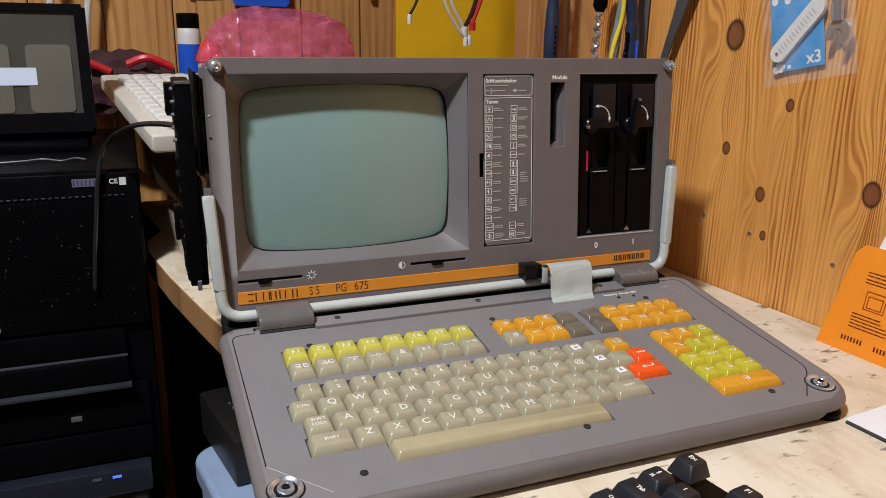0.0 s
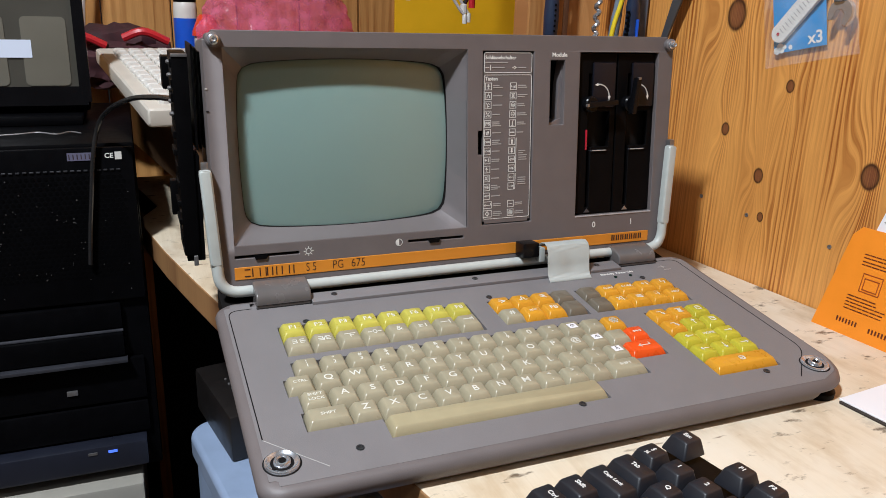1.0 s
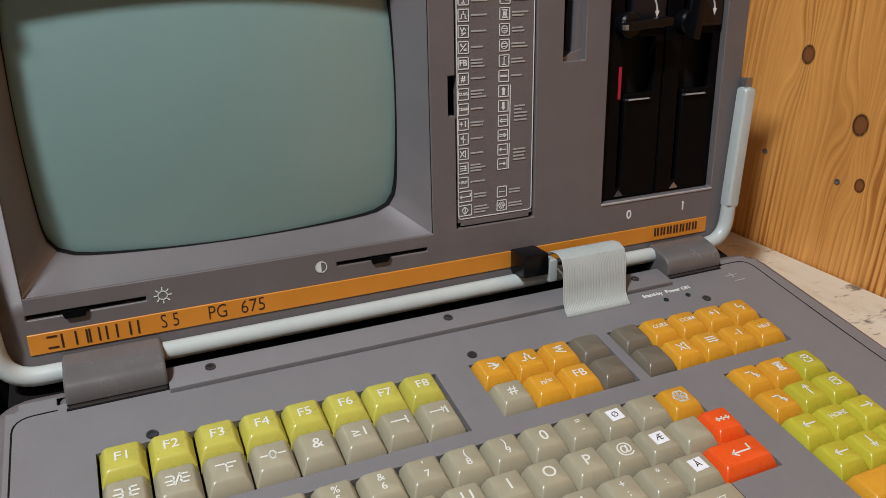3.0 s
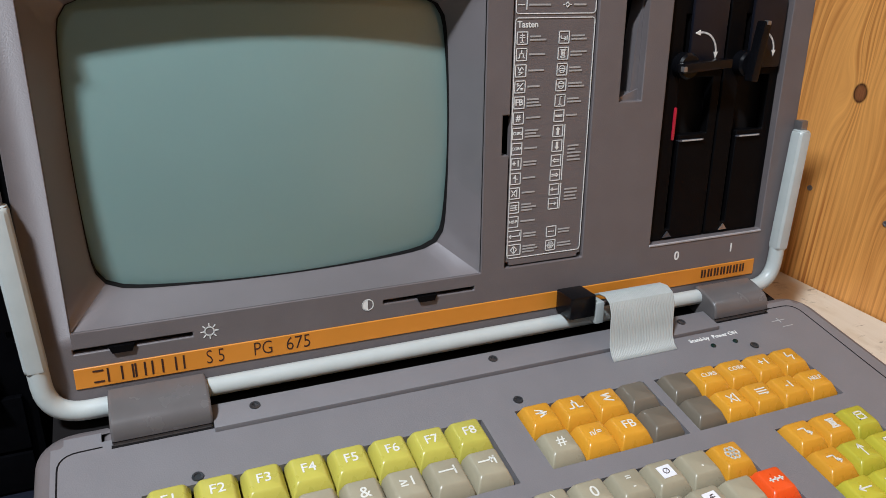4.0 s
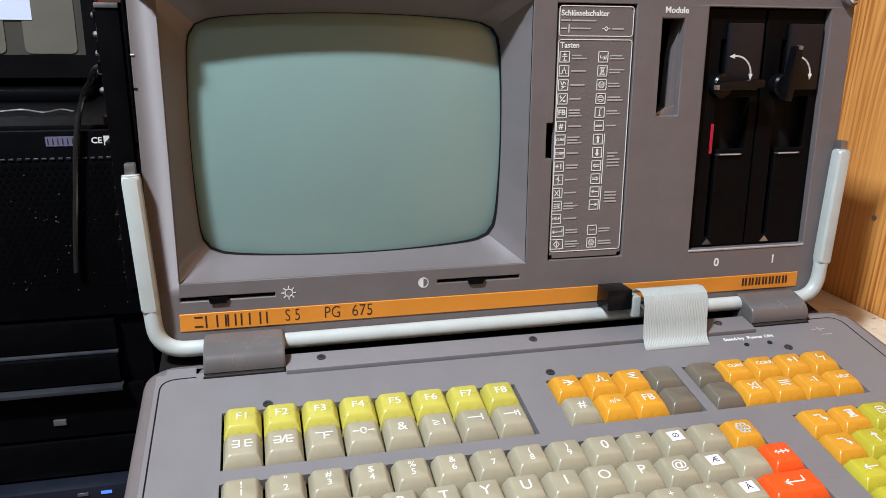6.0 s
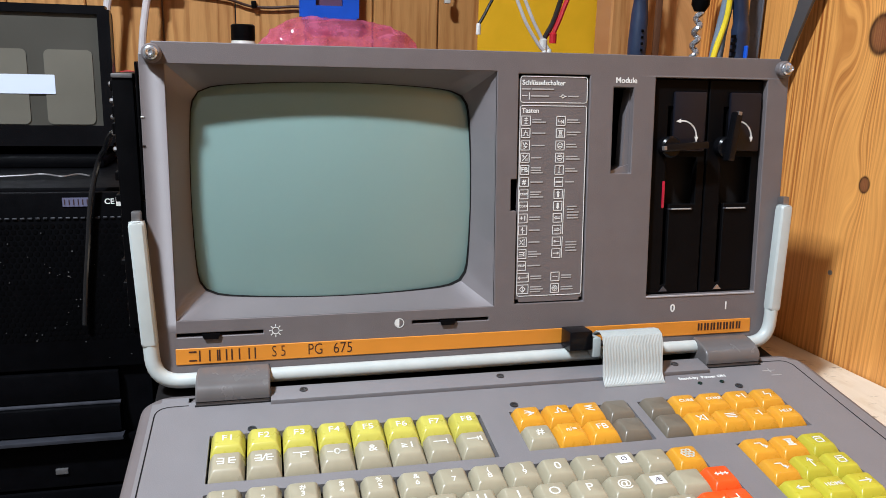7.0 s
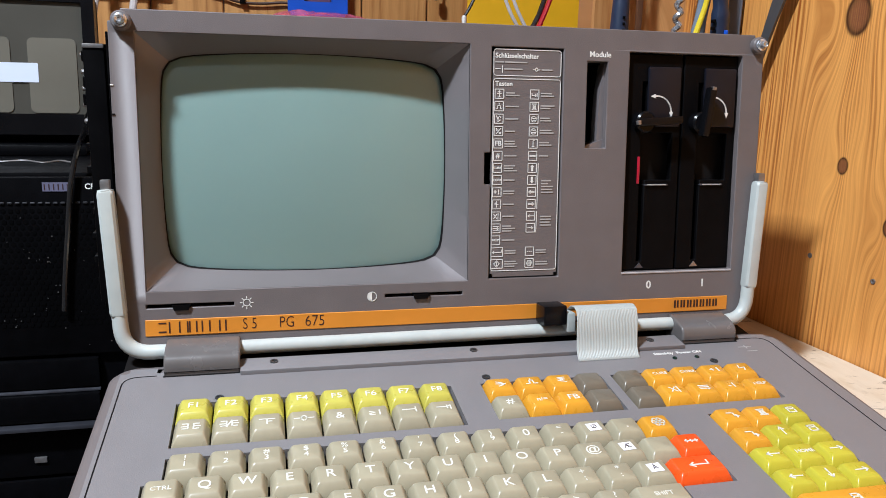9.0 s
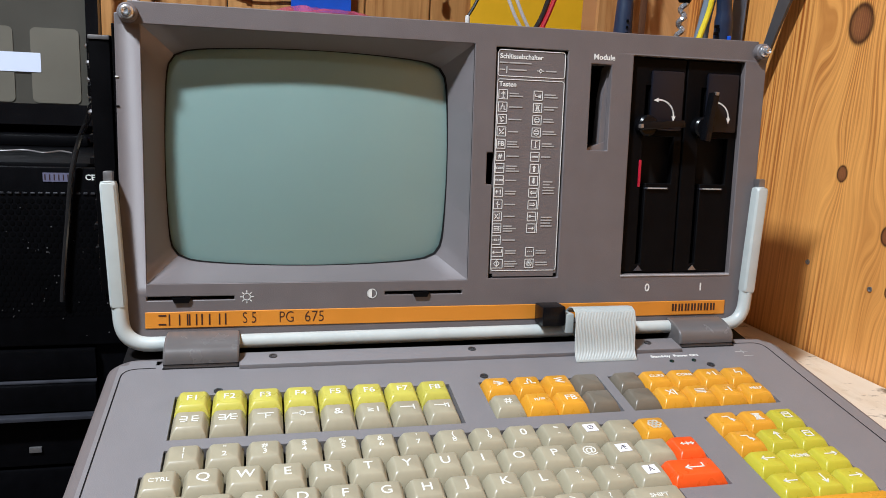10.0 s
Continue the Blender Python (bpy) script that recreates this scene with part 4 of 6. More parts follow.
# dark slab standing in for the shade between the keys
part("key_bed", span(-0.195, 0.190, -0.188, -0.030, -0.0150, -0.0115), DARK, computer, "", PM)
groove = bend([(-0.1905, -0.0046, 0), (-0.2080, -0.0050, 0), (-0.2082, -0.1640, 0)], 6, 0.009)
part("plate_groove", strokes([(a.x, a.y, c.x, c.y) for a, c in zip(groove, groove[1:])], 0.0007, 0.0001), DARK, kplate, "dark groove round the plate", pose(0, 0, -0.00275))
part("plate_scratch", strokes([(-0.2082, -0.1640, -0.1760, -0.1965)], 0.0005, 0.0001), GREYP, kplate, "pale worn groove across the corner", pose(0, 0, -0.00275))
groove = bend([(0.1905, -0.0002, 0), (0.2105, -0.0004, 0), (0.2085, -0.0660, 0), (0.2078, -0.1655, 0), (0.1757, -0.1975, 0)], 6, 0.009)
part("plate_groove", strokes([(a.x, a.y, c.x, c.y) for a, c in zip(groove, groove[1:])], 0.0007, 0.0001), DARK, kplate, "dark groove round the plate", pose(0, 0, -0.00275))
# dark block standing in for the shade in the hinge gap
part("gap_shade", span(-0.2105, 0.208, 0.0026, 0.040, -0.022, -0.0065), DARK, computer, "", PM)
part("hinge_strip", span(-0.1435, 0.1440, -0.0095, 0.0060, -0.004, 0.0, 0.0006), PLATE, computer, "grey metal strip along the hinge", PM)
for sx, sy, sz in ((-0.124, 0.0, 0.0), (0.0, 0.0, 0.0), (0.123, 0.0, 0.0), (-0.154, -0.0335, -0.0026), (0.0, -0.030, -0.0026), (0.1545, -0.028, -0.0026), (-0.155, -0.1860, -0.0026), (-0.002, -0.1840, -0.0026), (0.1541, -0.1851, -0.0026)):
    s = part("screw", turned([(0.0026, 0.0), (0.0024, 0.0005), (0.0015, 0.0004), (0.0012, -0.0002)], 18), SCREW, computer, "dark sunken screw", PM @ pose(sx, sy, sz))
for sx in (-0.2030, 0.2010):
    latch = part("corner_latch", turned([(0.0103, 0.0), (0.0103, 0.0006), (0.0099, 0.0016), (0.0092, 0.0018), (0.0086, 0.0014), (0.0070, 0.0003), (0.0052, 0.0003), (0.0048, 0.0022), (0.0041, 0.0030), (0.0032, 0.0029), (0.0022, 0.0018)], 36), CHROME, computer, "round bright steel corner latch", PM @ pose(sx * 0.99, -0.1870, -0.0026))
    part("latch_gap", turned([(0.0111, -0.0001), (0.0111, 0.0001)], 28), DARK, latch, "dark ring gap")
    part("latch_groove", turned([(0.0067, 0.0), (0.0067, 0.0006)], 24), DARK, latch, "dark ring groove")
    part("latch_hole", turned([(0.0021, 0.0), (0.0021, 0.0026)], 14), DARK, latch, "dark centre hole", pose(0, 0, 0))
    part("latch_hole", turned([(0.0011, 0.0), (0.0011, 0.0013)], 10), DARK, latch, "", pose(-0.0055, -0.0048, 0))
for lx in (0.1300, 0.1460):
    part("indicator_lamp", turned([(0.0016, 0.0), (0.0015, 0.0008), (0.0008, 0.0012)], 14), mat("dark_green_lens", (0.006, 0.022, 0.018), 0.2), computer, "tiny dark green lamp", PM @ pose(lx, -0.0215, -0.0029))
part("caption", lettering("Stand-by", 0.0040, WHITEP), WHITEP, computer, "", PM @ pose(0.1255, -0.0145, -0.0027))
part("caption", lettering("Power ON", 0.0040, WHITEP), WHITEP, computer, "", PM @ pose(0.1440, -0.0145, -0.0027))
part("caption", strokes([(0.183, -0.012, 0.192, -0.012), (0.188, -0.010, 0.188, -0.014), (0.186, -0.018, 0.193, -0.018)], 0.0006), GREYP, computer, "", PM @ pose(0, 0, -0.0028))
for fx, fy in ((0.1970, -0.1970), (-0.1985, -0.1990), (-0.19, -0.02), (0.188, -0.02)):
    zb = PM @ Vector((fx, fy, -0.0178))
    part("rubber_foot", turned([(0.012, 0.0), (0.0125, max(zb.z, 0.0015)), (0.010, max(zb.z, 0.0015) + 0.004)], 20), BLACK, computer, "black rubber foot", pose(zb.x, zb.y, 0))


# ---- keys ----
PX, PY = 0.0189, 0.0189


def keycap(w, d):
    """A cap w wide and d deep: steep back, long sloping front, nearly flat top with soft edges."""
    b = bmesh.new()
    prof = [(-0.0110, 0.0002, 0.0002, 0.0002, 0.0006), (-0.0045, 0.0004, 0.0008, 0.0002, 0.0008), (-0.0010, 0.0021, 0.0037, 0.0009, 0.0011), (-0.0001, 0.0027, 0.0044, 0.0014, 0.0013), (0.0003, 0.0034, 0.0051, 0.0021, 0.0015)]
    rings = []
    for z_, side, front, back, r in prof:
        rings.append([b.verts.new((px, py, z_)) for px, py in rounded(-w / 2 + side, w / 2 - side, -d / 2 + front, d / 2 - back, r, 4)])
    n = len(rings[0])
    for r0, r1 in zip(rings, rings[1:]):
        for i in range(n):
            b.faces.new((r0[i], r0[(i + 1) % n], r1[(i + 1) % n], r1[i]))
    b.faces.new(rings[-1])
    return finish(b, True, 50)


_caps = {}


def key(x, y, material, legend=None, w=1.0, d=1.0, what="keycap", z=0.0008, dy=0.0):
    k = (round(w, 3), round(d, 3), material.name)
    if k not in _caps:
        me = keycap(w * PX - 0.0004, d * PY - 0.0004)
        me.materials.append(material)
        _caps[k] = me
    ob = part(what, _caps[k], material, computer, "", PM @ pose(x, y, z))
    if not legend:
        return ob
    at = pose(0, 0.0014 + dy, 0.00035)
    if isinstance(legend, str):
        lines = legend.split("|")
        size = {1: 0.0080, 2: 0.0070, 3: 0.0050}.get(max(len(t) for t in lines), 0.0039)
        if len(lines) == 2:
            size = min(size, 0.0052)
        for i, t in enumerate(lines):
            oy = 0 if len(lines) == 1 else (0.0024 - 0.0048 * i)
            part("legend", lettering(t, size, LEGEND), LEGEND, ob, "", at @ pose(0, oy, 0))
    else:
        part("legend", strokes([tuple(v * 1.12 for v in g) for g in legend], 0.00078, 0.00015), LEGEND, ob, "", at)
    return ob


q = 0.001
ARW = {"l": [(-3.2 * q, 0, 3 * q, 0), (-3.2 * q, 0, -1.5 * q, 1.3 * q), (-3.2 * q, 0, -1.5 * q, -1.3 * q)],
       "r": [(3.2 * q, 0, -3 * q, 0), (3.2 * q, 0, 1.5 * q, 1.3 * q), (3.2 * q, 0, 1.5 * q, -1.3 * q)],
       "u": [(0, 3 * q, 0, -3 * q), (0, 3 * q, 1.3 * q, 1.2 * q), (0, 3 * q, -1.3 * q, 1.2 * q)],
       "d": [(0, -3 * q, 0, 3 * q), (0, -3 * q, 1.3 * q, -1.2 * q), (0, -3 * q, -1.3 * q, -1.2 * q)]}
FLOWER = ring_segs(0, 0, 0.0009, 8) + [s for a in range(0, 360, 60) for s in ring_segs(0.0021 * math.cos(radians(a)), 0.0021 * math.sin(radians(a)), 0.0012, 8)]
CONTACT = [(-4 * q, -0.3 * q, -1.2 * q, -0.3 * q), (-1.2 * q, -2 * q, -1.2 * q, 2 * q), (-3.6 * q, 2 * q, -1.2 * q, 2 * q), (-3.6 * q, -2 * q, -1.2 * q, -2 * q), (1.2 * q, -2 * q, 1.2 * q, 2 * q), (1.2 * q, 0, 4 * q, 0), (1.2 * q, 2 * q, 3.4 * q, 2 * q), (1.2 * q, -2 * q, 3.4 * q, -2 * q)]
TEE = [(-3.4 * q, 1.4 * q, 3.4 * q, 1.4 * q), (0, 1.4 * q, 0, -2.4 * q), (0, -0.6 * q, 2 * q, -0.6 * q)]
COIL = ring_segs(1.2 * q, 0, 2.4 * q, 6, 130, 230) + ring_segs(-1.2 * q, 0, 2.4 * q, 6, -50, 50) + [(-4.4 * q, 0, -2.2 * q, 0), (2.2 * q, 0, 4.4 * q, 0)]
END1 = [(-3.6 * q, 0.8 * q, 2.8 * q, 0.8 * q), (2.8 * q, 2.4 * q, 2.8 * q, -1.2 * q)]
END2 = [(-3.6 * q, 0.8 * q, 1.6 * q, 0.8 * q), (3.2 * q, 2.4 * q, 3.2 * q, -1.2 * q), (1.6 * q, 2.0 * q, 1.6 * q, -0.4 * q), (1.6 * q, 0.8 * q, 3.2 * q, 2 * q)]
ZIG = [(-2 * q, 2 * q, 1 * q, 1 * q), (1 * q, 1 * q, -1 * q, 0), (-1 * q, 0, 1.6 * q, -1 * q), (1.6 * q, -1 * q, -1.2 * q, -2.2 * q), (-2.4 * q, 0, 2.4 * q, 0)]
STEP = [(-3 * q, -1.6 * q, -1 * q, -1.6 * q), (-1 * q, -1.6 * q, -1 * q, 1.6 * q), (-1 * q, 1.6 * q, 1 * q, 1.6 * q), (1 * q, 1.6 * q, 1 * q, -1.6 * q), (1 * q, -1.6 * q, 3 * q, -1.6 * q), (0, 1.6 * q, 0, 3 * q)]
SIGM = [(2 * q, 2.4 * q, -2 * q, 2.0 * q), (-2 * q, 2.0 * q, 1.6 * q, 0.4 * q), (1.6 * q, 0.4 * q, -2 * q, -0.6 * q), (-2 * q, -0.6 * q, 2 * q, -2.2 * q)]
ZAP = [(-1 * q, 2.6 * q, -1.8 * q, -0.2 * q), (-1.8 * q, -0.2 * q, 1.8 * q, 0.4 * q), (1.8 * q, 0.4 * q, 0.6 * q, -2.6 * q)]
BOXB = rect_segs(-2 * q, -2.2 * q, 2 * q, 2.2 * q) + [(-2 * q, 0.6 * q, 2 * q, 0.6 * q)]
HOUR = [(-2 * q, 2.4 * q, 2 * q, -2.4 * q), (2 * q, 2.4 * q, -2 * q, -2.4 * q), (-2 * q, 2.4 * q, 2 * q, 2.4 * q), (-2 * q, -2.4 * q, 2 * q, -2.4 * q), *rect_segs(-1.2 * q, -1.4 * q, 1.2 * q, 1.4 * q)]
DROP = [(-2.4 * q, 1.4 * q, 0.8 * q, 1.4 * q), (0.8 * q, 1.4 * q, 0.8 * q, -1.6 * q), (0.8 * q, -1.6 * q, 2.8 * q, -1.6 * q), (2.8 * q, -1.6 * q, 1.6 * q, -0.6 * q), (2.8 * q, -1.6 * q, 1.6 * q, -2.6 * q)]
RET = [(4.5 * q, 2 * q, 4.5 * q, -0.6 * q), (4.5 * q, -0.6 * q, -4.5 * q, -0.6 * q), (-4.5 * q, -0.6 * q, -2.5 * q, 0.8 * q), (-4.5 * q, -0.6 * q, -2.5 * q, -2 * q)]
DOTS = [s for d in (-2.4, 0, 2.4) for s in ((d * q - 0.8 * q, 0, d * q + 0.8 * q, 0), (d * q, -0.8 * q, d * q, 0.8 * q))]
THREE = [(-2.6 * q, d * q, 2.6 * q, d * q) for d in (-1.5, 0, 1.5)] + [(2.6 * q, -1.5 * q, 1.6 * q, -2.2 * q)]
BARX = [(-2.6 * q, 2 * q, 0.4 * q, -2 * q), (-2.6 * q, -2 * q, 0.4 * q, 2 * q), (1.8 * q, 2.6 * q, 1.8 * q, -2.6 * q)]
DIAM = rect_segs(-1.6 * q, -1.8 * q, 1.6 * q, 1.8 * q) + [(-1.6 * q, 0, 1.6 * q, 0), (2.2 * q, 1.2 * q, 2.2 * q, -1.2 * q)]

for i in range(8):
    key(-0.1665 + i * 0.0189, -0.0472, K_YELL, "F%d" % (i + 1), 1.0, 1.05)
for i, lg in enumerate((CONTACT, CONTACT + [(-1 * q, -2.4 * q, 1 * q, 2.4 * q)], TEE, COIL, "&", "≥1", END1, END2)):
    key(-0.1665 + i * 0.0189, -0.0675, K_BEIGE, lg, 1.0, 1.08)
for i, (c, lg) in enumerate(((K_ORAN, ZIG), (K_ORAN, STEP), (K_ORAN, SIGM), (K_DARK, None))):
    key(0.0042 + i * PX, -0.0466, c, lg, 1.0, 1.0)
for i, (c, lg) in enumerate(((K_BEIGE, "#"), (K_ORAN, "n/="), (K_ORAN, "FB"), (K_DARK, None))):
    key(0.0042 + i * PX, -0.0658, c, lg, 1.0, 1.0)
for i, (c, lg) in enumerate(((K_DARK, None), (K_ORAN, "CURS"), (K_ORAN, "CORR"), (K_ORAN, "+1"), (K_ORAN, ZAP))):
    key(0.0872 + i * PX, -0.0466, c, lg, 1.0, 1.0)
for i, (c, lg) in enumerate(((K_DARK, None), (K_ORAN, BARX), (K_ORAN, THREE), (K_ORAN, "-1"), (K_ORAN, "HELP"))):
    key(0.0872 + i * PX, -0.0658, c, lg, 1.0, 1.0)
for i, lg in enumerate(("!|1", "\"|2", "#|3", "$|4", "%|5", "&|6", "'|7", "(|8", ")|9", "0", "=|-", None, ".", FLOWER)):
    key(-0.1670 + i * PX, -0.0970, K_ORAN if i == 13 else K_BEIGE, lg)
for i, lg in enumerate(("CTRL", *"QWERTYUIOP", "@", None, None)):
    key(-0.1757 + i * PX, -0.1163, K_BEIGE, lg)
key(-0.1757 + 14 * PX - 0.0012, -0.1163, K_RED, DOTS, 0.95)
for i, lg in enumerate(("SHIFT|LOCK", *"ASDFGHJKL", "+|;", "*|:", None)):
    key(-0.1697 + i * PX, -0.1353, K_BEIGE, lg)
key(0.0810, -0.1353, K_RED, RET, 1.6)
key(-0.1660, -0.1542, K_BEIGE, "SHIFT", 1.55)
for i, lg in enumerate((*"ZXCVBNM", "<|,", ">|.", "?|/")):
    key(-0.1420 + i * PX, -0.1542, K_BEIGE, lg)
key(0.0520, -0.1542, K_BEIGE, "SHIFT", 1.55)
key(-0.0562, -0.1730, K_SPACE, None, 8.15, 1.0, "space_bar")
PAD = [[(K_ORAN, DROP), (K_ORAN, HOUR), (K_LIME, BOXB)], [(K_ORAN, DROP), (K_LIME, ARW["u"]), (K_LIME, BOXB)], [(K_LIME, ARW["l"]), (K_LIME, "HOME"), (K_LIME, ARW["r"])], [(K_LIME, ARW["l"]), (K_LIME, ARW["d"]), (K_LIME, ARW["r"])]]
for r, row in enumerate(PAD):
    for i, (c, lg) in enumerate(row):
        key(0.1247 + i * PX, -0.0960 - r * 0.0187, c, lg)
key(0.1436, -0.1708, K_ORAN, DIAM, 3.0)
# paper stickers on three keys
for sx, sy, tx in ((-0.1670 + 11 * PX, -0.0970, "Ø"), (-0.1757 + 12 * PX, -0.1163, "Æ"), (-0.1697 + 12 * PX, -0.1353, "Å")):
    st = part("key_sticker", span(-0.0036, 0.0036, -0.0033, 0.0033, 0, 0.0002), PAPER, computer, "small white letter sticker", PM @ pose(sx, sy + 0.0014, 0.0012, 0, 0, 4))
    part("legend", lettering(tx, 0.0046, INK), INK, st, "", pose(0, 0, 0.0003))


# ---- beside the computer: open circuit rack at its left flank ----
def lump(rx, ry, rz, amp, seed, sub=4, freq=3.0):
    """A crumpled lump."""
    b = bmesh.new()
    bmesh.ops.create_icosphere(b, subdivisions=sub, radius=1.0)
    off = Vector((seed * 3.1, seed * 1.7, seed))
    for v in b.verts:
        k = 1 + amp * (noise.noise(v.co * freq + off) + 0.5 * noise.noise(v.co * freq * 2.6 + off))
        v.co = Vector((v.co.x * rx, v.co.y * ry, max(v.co.z, -0.75) * rz)) * k
    return b


rack = empty("circuit_rack", pose(-0.226, 0.086, T), "black circuit board rack with steel tabs standing against the computer", "electronics")
part("rack_panel", span(-0.006, 0.0065, -0.017, 0.03, 0.066, 0.229, 0.0015), BLACK, rack)
part("cap_edge", span(-0.0058, 0.0063, -0.0178, -0.0150, 0.2262, 0.2288, 0.0006), STEEL, rack, "bright worn top edge")
part("comb", span(-0.0112, -0.0040, 0.030, 0.042, 0.0895, 0.120, 0.0012), BLACK, rack)
part("comb", span(-0.0112, -0.0020, 0.030, 0.052, 0.197, 0.2235, 0.0012), BLACK, rack)
part("lower_panel", span(-0.004, 0.0105, -0.015, 0.03, 0.0605, 0.150, 0.0015), BLACK, rack)
for i in range(5):
    part("tab", turned([(0.0017, 0), (0.0017, 0.0022), (0.0010, 0.0030)], 10, axis="x"), STEEL, rack, "small steel stud", pose(-0.0062, -0.008, 0.222 - i * 0.0100) @ Matrix.Diagonal((-1, 1, 1, 1)))
for i in range(4):
    part("tab", turned([(0.0015, 0), (0.0015, 0.002), (0.0009, 0.0026)], 10, axis="x"), STEEL, rack, "small steel stud", pose(-0.0040, -0.012, (0.090, 0.080, 0.072, 0.104)[i]) @ Matrix.Diagonal((-1, 1, 1, 1)))
for i in range(4):
    part("shield_plate", span(0.0085 + i * 0.0030, 0.0100 + i * 0.0030, -0.022 + i * 0.004, 0.03, 0.155, 0.236 - 0.003 * i, 0.0004, 1), BLACK, rack)

rr = random.Random(5)
for i in range(11):
    zz = 0.225 - i * 0.0140 - rr.uniform(0, 0.004)
    part("card_edge", span(-0.0085 + rr.uniform(0, 0.002), -0.005, -0.016, 0.012, zz - rr.uniform(0.002, 0.005), zz + 0.002, 0.0005, 1), BLACK, rack)
for i in range(5):
    zz = 0.145 - i * 0.022
    part("solder_clip", span(0.0, 0.0035, -0.0168, -0.0150, zz, zz + rr.uniform(0.003, 0.009), 0.0004, 1), STEEL, rack, "small bright metal clip", pose(0.001 * (i % 3), 0, 0))

# ---- tower computer with a flat monitor on top ----
tower = empty("tower_computer", pose(-0.3635, 0.345, -0.003), "black tower computer with a perforated panel and drive bays", "computer")
part("body", span(-0.10, 0.10, 0.004, 0.36, 0.462, 0.872, 0.004), PCBLACK, tower)
part("front_panel", span(-0.098, 0.098, -0.004, 0.0035, 0.690, 0.868, 0.002), PCBLACK, tower)
bm = bmesh.new()
for j in range(22):
    for i in range(26):
        if (i, j) in ((3, 4), (9, 12)):
            continue
        px, pz = -0.072 + i * 0.0062 + (j % 2) * 0.0031, 0.836 - j * 0.0054
        ring = [bm.verts.new((px + 0.0023 * math.cos(radians(a)), -0.0046, pz + 0.0023 * math.sin(radians(a)))) for a in range(30, 390, 60)]
        deep = [bm.verts.new((v.co.x, -0.0040, v.co.z)) for v in ring]
        bm.faces.new(ring)
        for a in range(6):
            bm.faces.new((ring[a], ring[(a + 1) % 6], deep[(a + 1) % 6], deep[a]))
tagged(part("perforation", bm, mat("black_hole", (0.0012, 0.0012, 0.0015), 0.6, spec=0.05), tower), "black perforated sheet", kind="stuff")
# small steel specks modelled in place of glints from the perforated sheet
glints = bmesh.new()
rr = random.Random(11)
for i in range(48):
    a = rr.uniform(0, 6.28)
    px, pz = (-0.005 + 0.040 * math.cos(a) + rr.uniform(-0.006, 0.006), 0.765 + 0.040 * math.sin(a) + rr.uniform(-0.006, 0.006)) if i % 3 else (rr.uniform(-0.09, 0.09), rr.uniform(0.70, 0.84))
    q = rr.uniform(0.0004, 0.0011)
    box(q, 0.0006, q, (px, -0.0050, pz), 0, 1, glints)
tagged(part("grille_glint", glints, STEEL, tower), "bright specks standing in for glints on the grille", kind="stuff")
rowbars = bmesh.new()
for i in range(24):
    box(0.0040, 0.0012, 0.0018, (-0.070 + i * 0.0066, -0.005, 0.8435), 0.0003, 1, rowbars)
part("edge_row", rowbars, mat("worn_dark_steel", (0.035, 0.035, 0.04), 0.35, 0.3, var=0.6, scale=160), tower, "row of worn edge punchings")
part("rating_label", span(0.032, 0.058, -0.0048, -0.0041, 0.8545, 0.8630), mat("violet_grey_label", (0.12, 0.115, 0.18), 0.5), tower, "small grey-violet label")
part("label_bars", strokes([(0.034 + 0.004 * i, 0.8565, 0.034 + 0.004 * i, 0.8610) for i in range(6)], 0.0009), INK, tower, "", pose(0, -0.0049, 0, 90, 0, 0))
part("approval_mark", lettering("CE", 0.0075, WHITEP), WHITEP, tower, "", pose(0.0735, -0.0043, 0.8588, 90, 0, 0))
part("white_label", span(0.0795, 0.0865, -0.0048, -0.0041, 0.8545, 0.8630), WHITE, tower, "small white label")
for z0, z1, dep in ((0.655, 0.686, 0.006), (0.622, 0.651, 0.012), (0.560, 0.615, 0.004), (0.515, 0.556, 0.004)):
    part("drive_bay", span(-0.097, 0.070 if z1 > 0.62 else 0.090, -dep, 0.0035, z0, z1, 0.003), PCBLACK, tower)
part("bay_lip", span(-0.097, 0.072, -0.020, -0.002, 0.6165, 0.6205, 0.001), mat("satin_grey_lip", (0.030, 0.031, 0.038), 0.3, var=0.4, scale=60), tower, "satin grey lip")
part("bay_lip", span(-0.097, 0.070, -0.0078, -0.002, 0.6515, 0.6540, 0.0008), LEDGE, tower)
part("foot_strip", span(-0.100, 0.085, -0.022, 0.004, 0.478, 0.512, 0.004), mat("dark_blue_grey_plastic", (0.014, 0.016, 0.026), 0.3), tower, "dark blue-grey plastic foot strip")
part("eject_button", span(0.002, 0.014, -0.0065, -0.003, 0.576, 0.582, 0.0008), STEEL, tower)
part("cable_tie", pipe(spline([(-0.07, 0.05, 0.8745), (-0.02, 0.056, 0.8755), (0.0, 0.061, 0.8762), (0.02, 0.052, 0.8750), (0.033, 0.062, 0.8758), (0.045, 0.058, 0.8745)], 6), 0.0010, 8), STEEL, tower, "bright tie on the lid")
led = bpy.data.materials.new("blue_led")
led.use_nodes = True
led.node_tree.nodes["Principled BSDF"].inputs["Base Color"].default_value = (0.02, 0.05, 0.6, 1)
led.node_tree.nodes["Principled BSDF"].inputs["Emission Color"].default_value = (0.1, 0.25, 1, 1)
led.node_tree.nodes["Principled BSDF"].inputs["Emission Strength"].default_value = 1.2
part("led", span(0.040, 0.050, -0.0232, -0.0215, 0.503, 0.506), led, tower, "small blue lamp")
part("led", span(0.018, 0.028, -0.0232, -0.0215, 0.503, 0.506), STEEL, tower)
part("socket", turned([(0.0065, 0.0), (0.0065, -0.004), (0.0035, -0.004), (0.0032, -0.001)], 18, axis="y"), BLUE, tower, "round blue socket", pose(-0.070, -0.004, 0.706))
